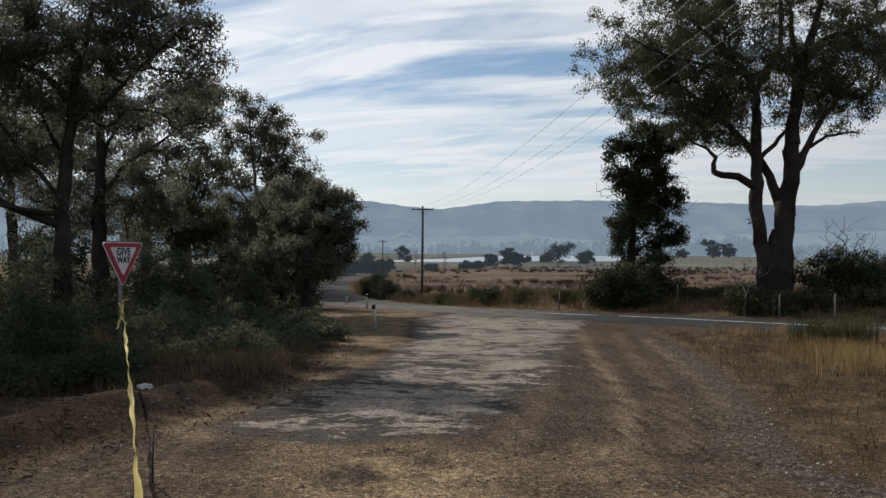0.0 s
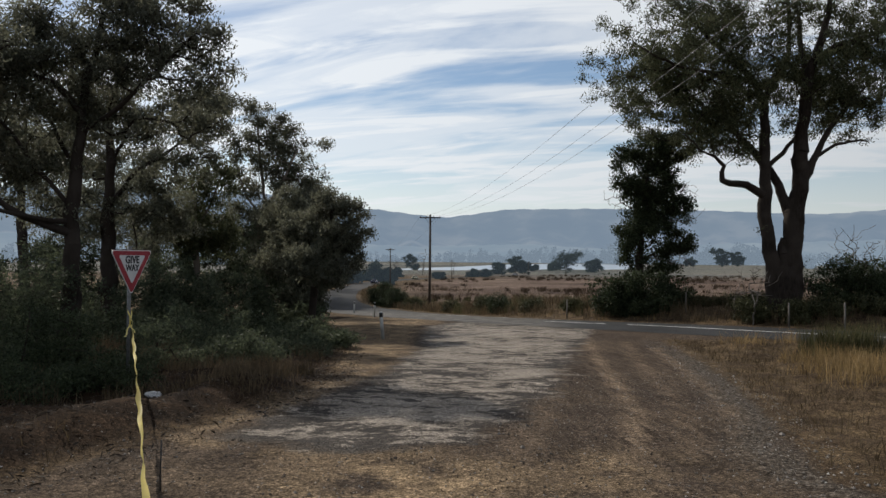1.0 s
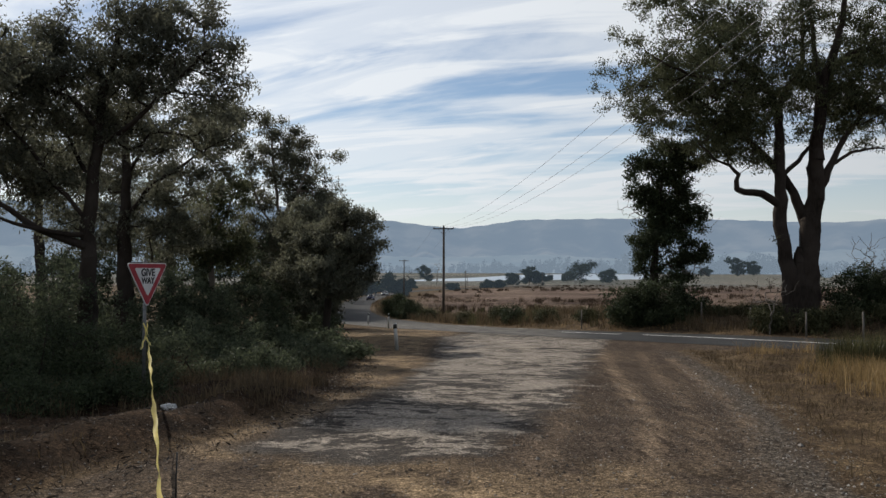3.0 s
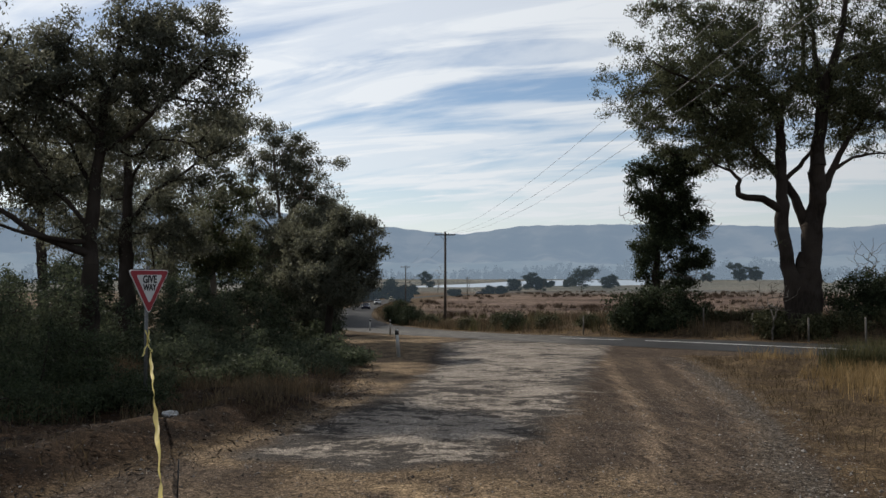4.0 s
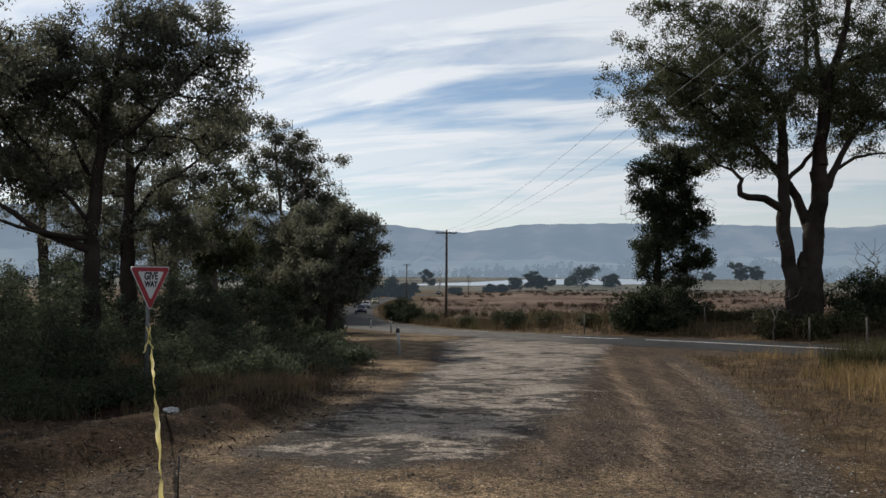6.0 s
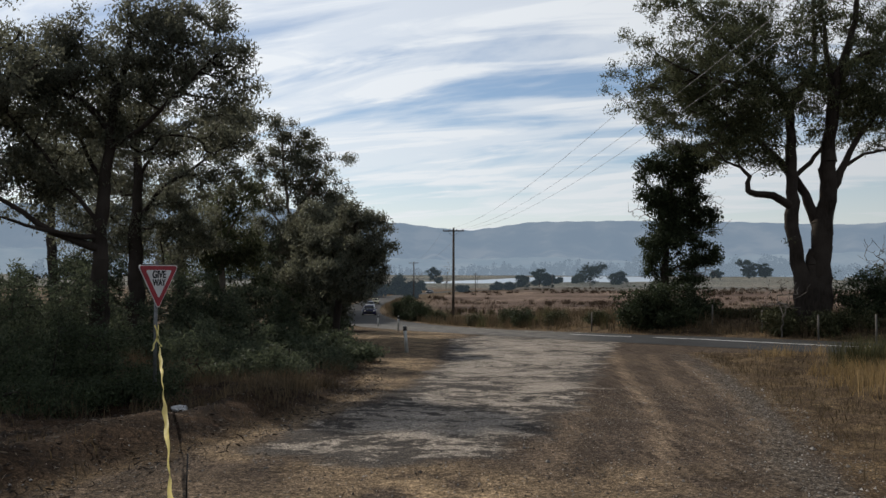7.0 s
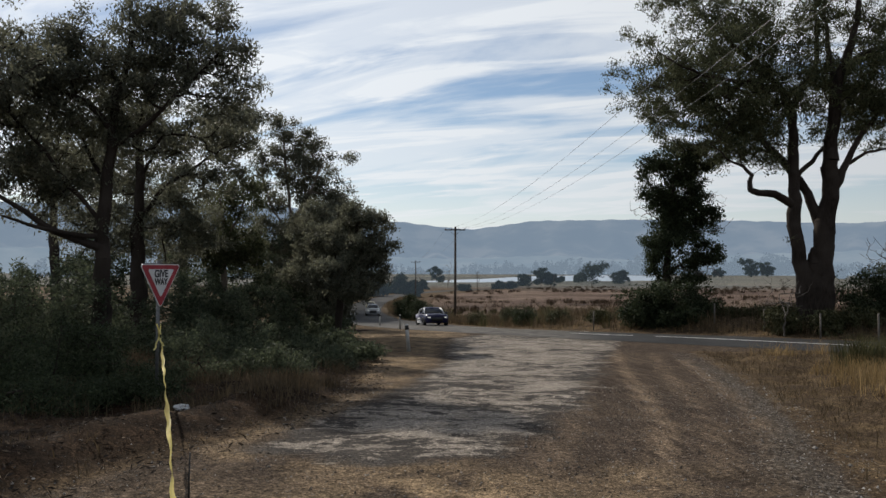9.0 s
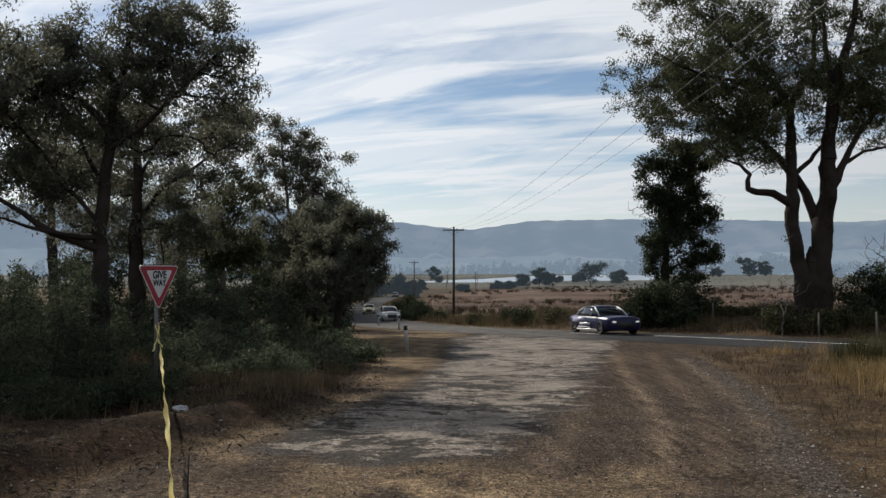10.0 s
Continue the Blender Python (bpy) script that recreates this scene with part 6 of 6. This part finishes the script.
# ---- grass, litter and stones ----
def blades(name, xy, h, w, material, rng, lean=0.35, per=1, label="", spread=0.12):
    """Curved tapering blades, each of two quads."""
    xy = np.repeat(np.asarray(xy, float), per, 0)
    n = len(xy)
    xy = xy + rng.normal(0, spread, (n, 2))
    z = land(xy[:, 0], xy[:, 1]) - 0.02
    p = np.column_stack([xy, z])
    a = rng.uniform(0, 2 * np.pi, n)
    side = np.column_stack([np.cos(a), np.sin(a), np.zeros(n)])
    b = rng.uniform(0, 2 * np.pi, n)
    ln = np.column_stack([np.cos(b), np.sin(b), np.zeros(n)]) * (np.abs(rng.normal(0, lean, n)))[:, None]
    hh = (h * rng.uniform(0.5, 1.25, n))[:, None]
    ww = (w * rng.uniform(0.6, 1.3, n))[:, None]
    up = np.array([[0, 0, 1.0]])
    m = p + up * hh * 0.55 + ln * hh * 0.35
    t = p + up * hh * 0.95 + ln * hh
    co = np.stack([p - side * ww, p + side * ww, m + side * ww * 0.7, m - side * ww * 0.7, t + side * ww * 0.15, t - side * ww * 0.15], 1).reshape(-1, 3)
    q = np.array([[0, 1, 2, 3], [3, 2, 4, 5]])
    ob = quads_ob(name, co, (np.arange(n)[:, None, None] * 6 + q[None]).reshape(-1, 4), material)
    return tagged(ob, label, "grass", kind="stuff")


def scatter(n, x0, x1, y0, y1, rng, keep):
    q = np.column_stack([rng.uniform(x0, x1, n), rng.uniform(y0, y1, n)])
    return q[keep(q[:, 0], q[:, 1])]


def clumpy(x, y, s=0.9, k=0.0, lim=0.0):
    return wob(x, y, s, k) + 0.6 * wob(x, y, s * 2.7, k + 1) > lim


rg = np.random.default_rng(9)
off_dirt = lambda x, y, g=0.2: (poly_dist(x, y, DIRT) < -g) & (np.abs(road_offset(x, y)) > 4.3)
right_side = lambda x, y: off_dirt(x, y) & (road_offset(x, y) < -4.2) & (x > 2)
left_side = lambda x, y: off_dirt(x, y) & (road_offset(x, y) < -4.2) & (x < 1)
far_side = lambda x, y: (road_offset(x, y) > 4.6)

blades("tall_grass", scatter(5200, 5, 24, 13, 30, rg, lambda x, y: right_side(x, y) & (poly_dist(x, y, DIRT) < -1.7) & clumpy(x, y, 0.5, 2, -0.25)), 0.46, 0.0055, M_GRASS, rg, 0.5, 6, "tall golden dry grass beside the junction", 0.10)
blades("short_grass", scatter(6500, 3.5, 22, 4, 27, rg, right_side), 0.16, 0.006, M_GRASS_DULL, rg, 0.8, 5, "short dry brown grass on the verge", 0.09)
blades("short_grass", scatter(6500, -20, 1, 5, 34, rg, lambda x, y: left_side(x, y) & clumpy(x, y, 0.8, 5, -0.1)), 0.14, 0.006, M_GRASS_DULL, rg, 0.7, 5, "sparse dry grass on the shaded verge", 0.09)
blades("verge_grass", scatter(2600, -10, -0.6, 11, 21, rg, lambda x, y: left_side(x, y) & (poly_dist(x, y, DIRT) < -0.5) & clumpy(x, y, 0.7, 4, -0.25)), 0.30, 0.006, M_GRASS_DULL, rg, 0.55, 7, "rank brown grass between the bushes and the dirt", 0.12)
blades("verge_grass", scatter(2600, -14, -3.2, 16, 40, rg, lambda x, y: left_side(x, y) & clumpy(x, y, 0.6, 1, 0.0)), 0.42, 0.007, M_GRASS_DULL, rg, 0.4, 6, "dry brown grass under the bushes", 0.14)
blades("verge_grass", scatter(9000, -8, 34, 24, 78, rg, lambda x, y: far_side(x, y) & (road_offset(x, y) < 13) & clumpy(x, y, 0.45, 3, -0.5)), 0.7, 0.012, M_GRASS_DULL, rg, 0.4, 8, "rank dry grass along the paddock fence", 0.2)
blades("verge_grass", scatter(5000, -8, 34, 24, 72, rg, lambda x, y: far_side(x, y) & (road_offset(x, y) < 6.8)), 0.22, 0.011, M_GRASS, rg, 0.6, 5, "short pale grass on the road's far edge", 0.2)
blades("rushes", scatter(1500, -12, 34, 36, 130, rg, lambda x, y: far_side(x, y) & (road_offset(x, y) < 22) & clumpy(x, y, 0.3, 7, 0.3)), 0.9, 0.014, M_RUSH, rg, 0.25, 16, "dark green rush clumps beyond the fence", 0.22)
blades("paddock_tussocks", scatter(1500, -30, 190, 110, 420, rg, lambda x, y: (road_offset(x, y) > 12) & clumpy(x, y, 0.06, 2, 0.15)), 0.95, 0.11, M_TUSSOCK, rg, 0.5, 20, "dark tussocks scattered over the paddock", 0.5)
blades("paddock_grass", scatter(2400, -30, 150, 60, 220, rg, lambda x, y: (road_offset(x, y) > 9)), 0.28, 0.03, M_GRASS_DULL, rg, 0.7, 7, "dry brown paddock grass", 0.5)
blades("road_edge_grass", scatter(2500, -45, -6, 60, 240, rg, lambda x, y: (road_offset(x, y) < -5) & (road_offset(x, y) > -16)), 0.6, 0.03, M_GRASS_DULL, rg, 0.4, 7, "dry grass beside the far road", 0.5)

blades("road_edge_grass", scatter(4200, -20, 12, 56, 240, rg, lambda x, y: (road_offset(x, y) > 4.4) & (road_offset(x, y) < 10)), 0.75, 0.03, M_GRASS_DULL, rg, 0.4, 7, "rank brown grass inside the road bend", 0.4)
blades("paddock_tussocks", scatter(1500, -8, 90, 112, 230, rg, lambda x, y: (road_offset(x, y) > 14) & clumpy(x, y, 0.12, 5, 0.25)), 0.8, 0.04, M_TUSSOCK, rg, 0.5, 14, "dark heathy tussocks in strips over the paddock", 0.5)

wx, wy = (11.54, 20.99)
blades("weeds", scatter(160, wx - 0.7, wx + 1.2, wy - 0.6, wy + 0.6, rg, lambda x, y: x > -99), 0.85, 0.009, M_RUSH, rg, 0.3, 9, "tall dark green weeds in the dry grass", 0.12)


def stones(name, q, r, rng, material, label):
    """Loose angular stones, eight faces each."""
    n = len(q)
    z = land(q[:, 0], q[:, 1])
    rad = r * rng.lognormal(0, 0.45, n)
    base = np.array([[1, 0, 0], [0, 1, 0], [-1, 0, 0], [0, -1, 0], [0, 0, 0.75], [0, 0, -0.5]], float)
    co = base[None] * rad[:, None, None] * rng.uniform(0.6, 1.3, (n, 6, 1))
    a = rng.uniform(0, 6.28, n)
    ca, sa = np.cos(a)[:, None], np.sin(a)[:, None]
    co = np.stack([co[..., 0] * ca - co[..., 1] * sa, co[..., 0] * sa + co[..., 1] * ca, co[..., 2]], -1)
    co += np.column_stack([q, z + rad * 0.2])[:, None]
    tri = np.array([[0, 1, 4], [1, 2, 4], [2, 3, 4], [3, 0, 4], [1, 0, 5], [2, 1, 5], [3, 2, 5], [0, 3, 5]])
    faces = (np.arange(n)[:, None, None] * 6 + tri[None]).reshape(-1, 3)
    ob = mesh_ob(name, co.reshape(-1, 3), faces.tolist(), material)
    return tagged(ob, label, "stones", kind="stuff")


bare = lambda x, y: poly_dist(x, y, DIRT) > -0.4
unsealed = lambda x, y: bare(x, y) & (poly_dist(x, y, SEAL) < 0.3)
stones("loose_gravel", scatter(16000, -7, 7, 5, 16, rg, unsealed), 0.0062, rg, M_LOOSE, "small loose stones over the bare dirt")
# dark bits scattered in place of the stones' own shadows
stones("stone_shadow_specks", scatter(9000, -5, 7, 5.5, 15, rg, unsealed), 0.0068, rg, M_SHADOW_SPECK, "dark specks for the shadows of small stones on the dirt")
right_edge = lambda x, y: (np.abs(poly_dist(x, y, DIRT) - 0.2) < 0.6) & (x > 2.5)
stones("loose_gravel", scatter(26000, 2.5, 12, 5, 27, rg, right_edge), 0.0070, rg, M_LOOSE, "band of loose grey gravel along the track's edge")
left_edge = lambda x, y: (np.abs(poly_dist(x, y, DIRT) + 0.2) < 0.8) & (x < 1)
stones("loose_gravel", scatter(7000, -9, 1, 5, 26, rg, left_edge), 0.0065, rg, M_LOOSE, "scattered stones along the leafy edge")


def sticks():
    q = scatter(24000, -14, 0, 5, 22, rg, lambda x, y: left_side(x, y) | ((np.abs(poly_dist(x, y, DIRT) + 0.5) < 0.9) & (x < 0)))
    n = len(q)
    z = land(q[:, 0], q[:, 1]) + 0.015
    a = rg.uniform(0, 6.28, n)
    ln, w = rg.uniform(0.015, 0.06, n), rg.uniform(0.0015, 0.005, n)
    d = np.column_stack([np.cos(a) * ln, np.sin(a) * ln, rg.normal(0, 0.015, n)])
    s = np.column_stack([-np.sin(a) * w, np.cos(a) * w, rg.normal(0, 0.006, n)])
    c = np.column_stack([q, z])
    co = np.stack([c - d - s * 0.3, c + s, c + d + s * 0.3, c - s], 1).reshape(-1, 3)
    ob = quads_ob("leaf_litter", co, np.arange(n * 4).reshape(n, 4), M_LITTER)
    tagged(ob, "fallen bark, sticks and dry leaves under the gums", "leaf litter", kind="stuff")


sticks()

motions()
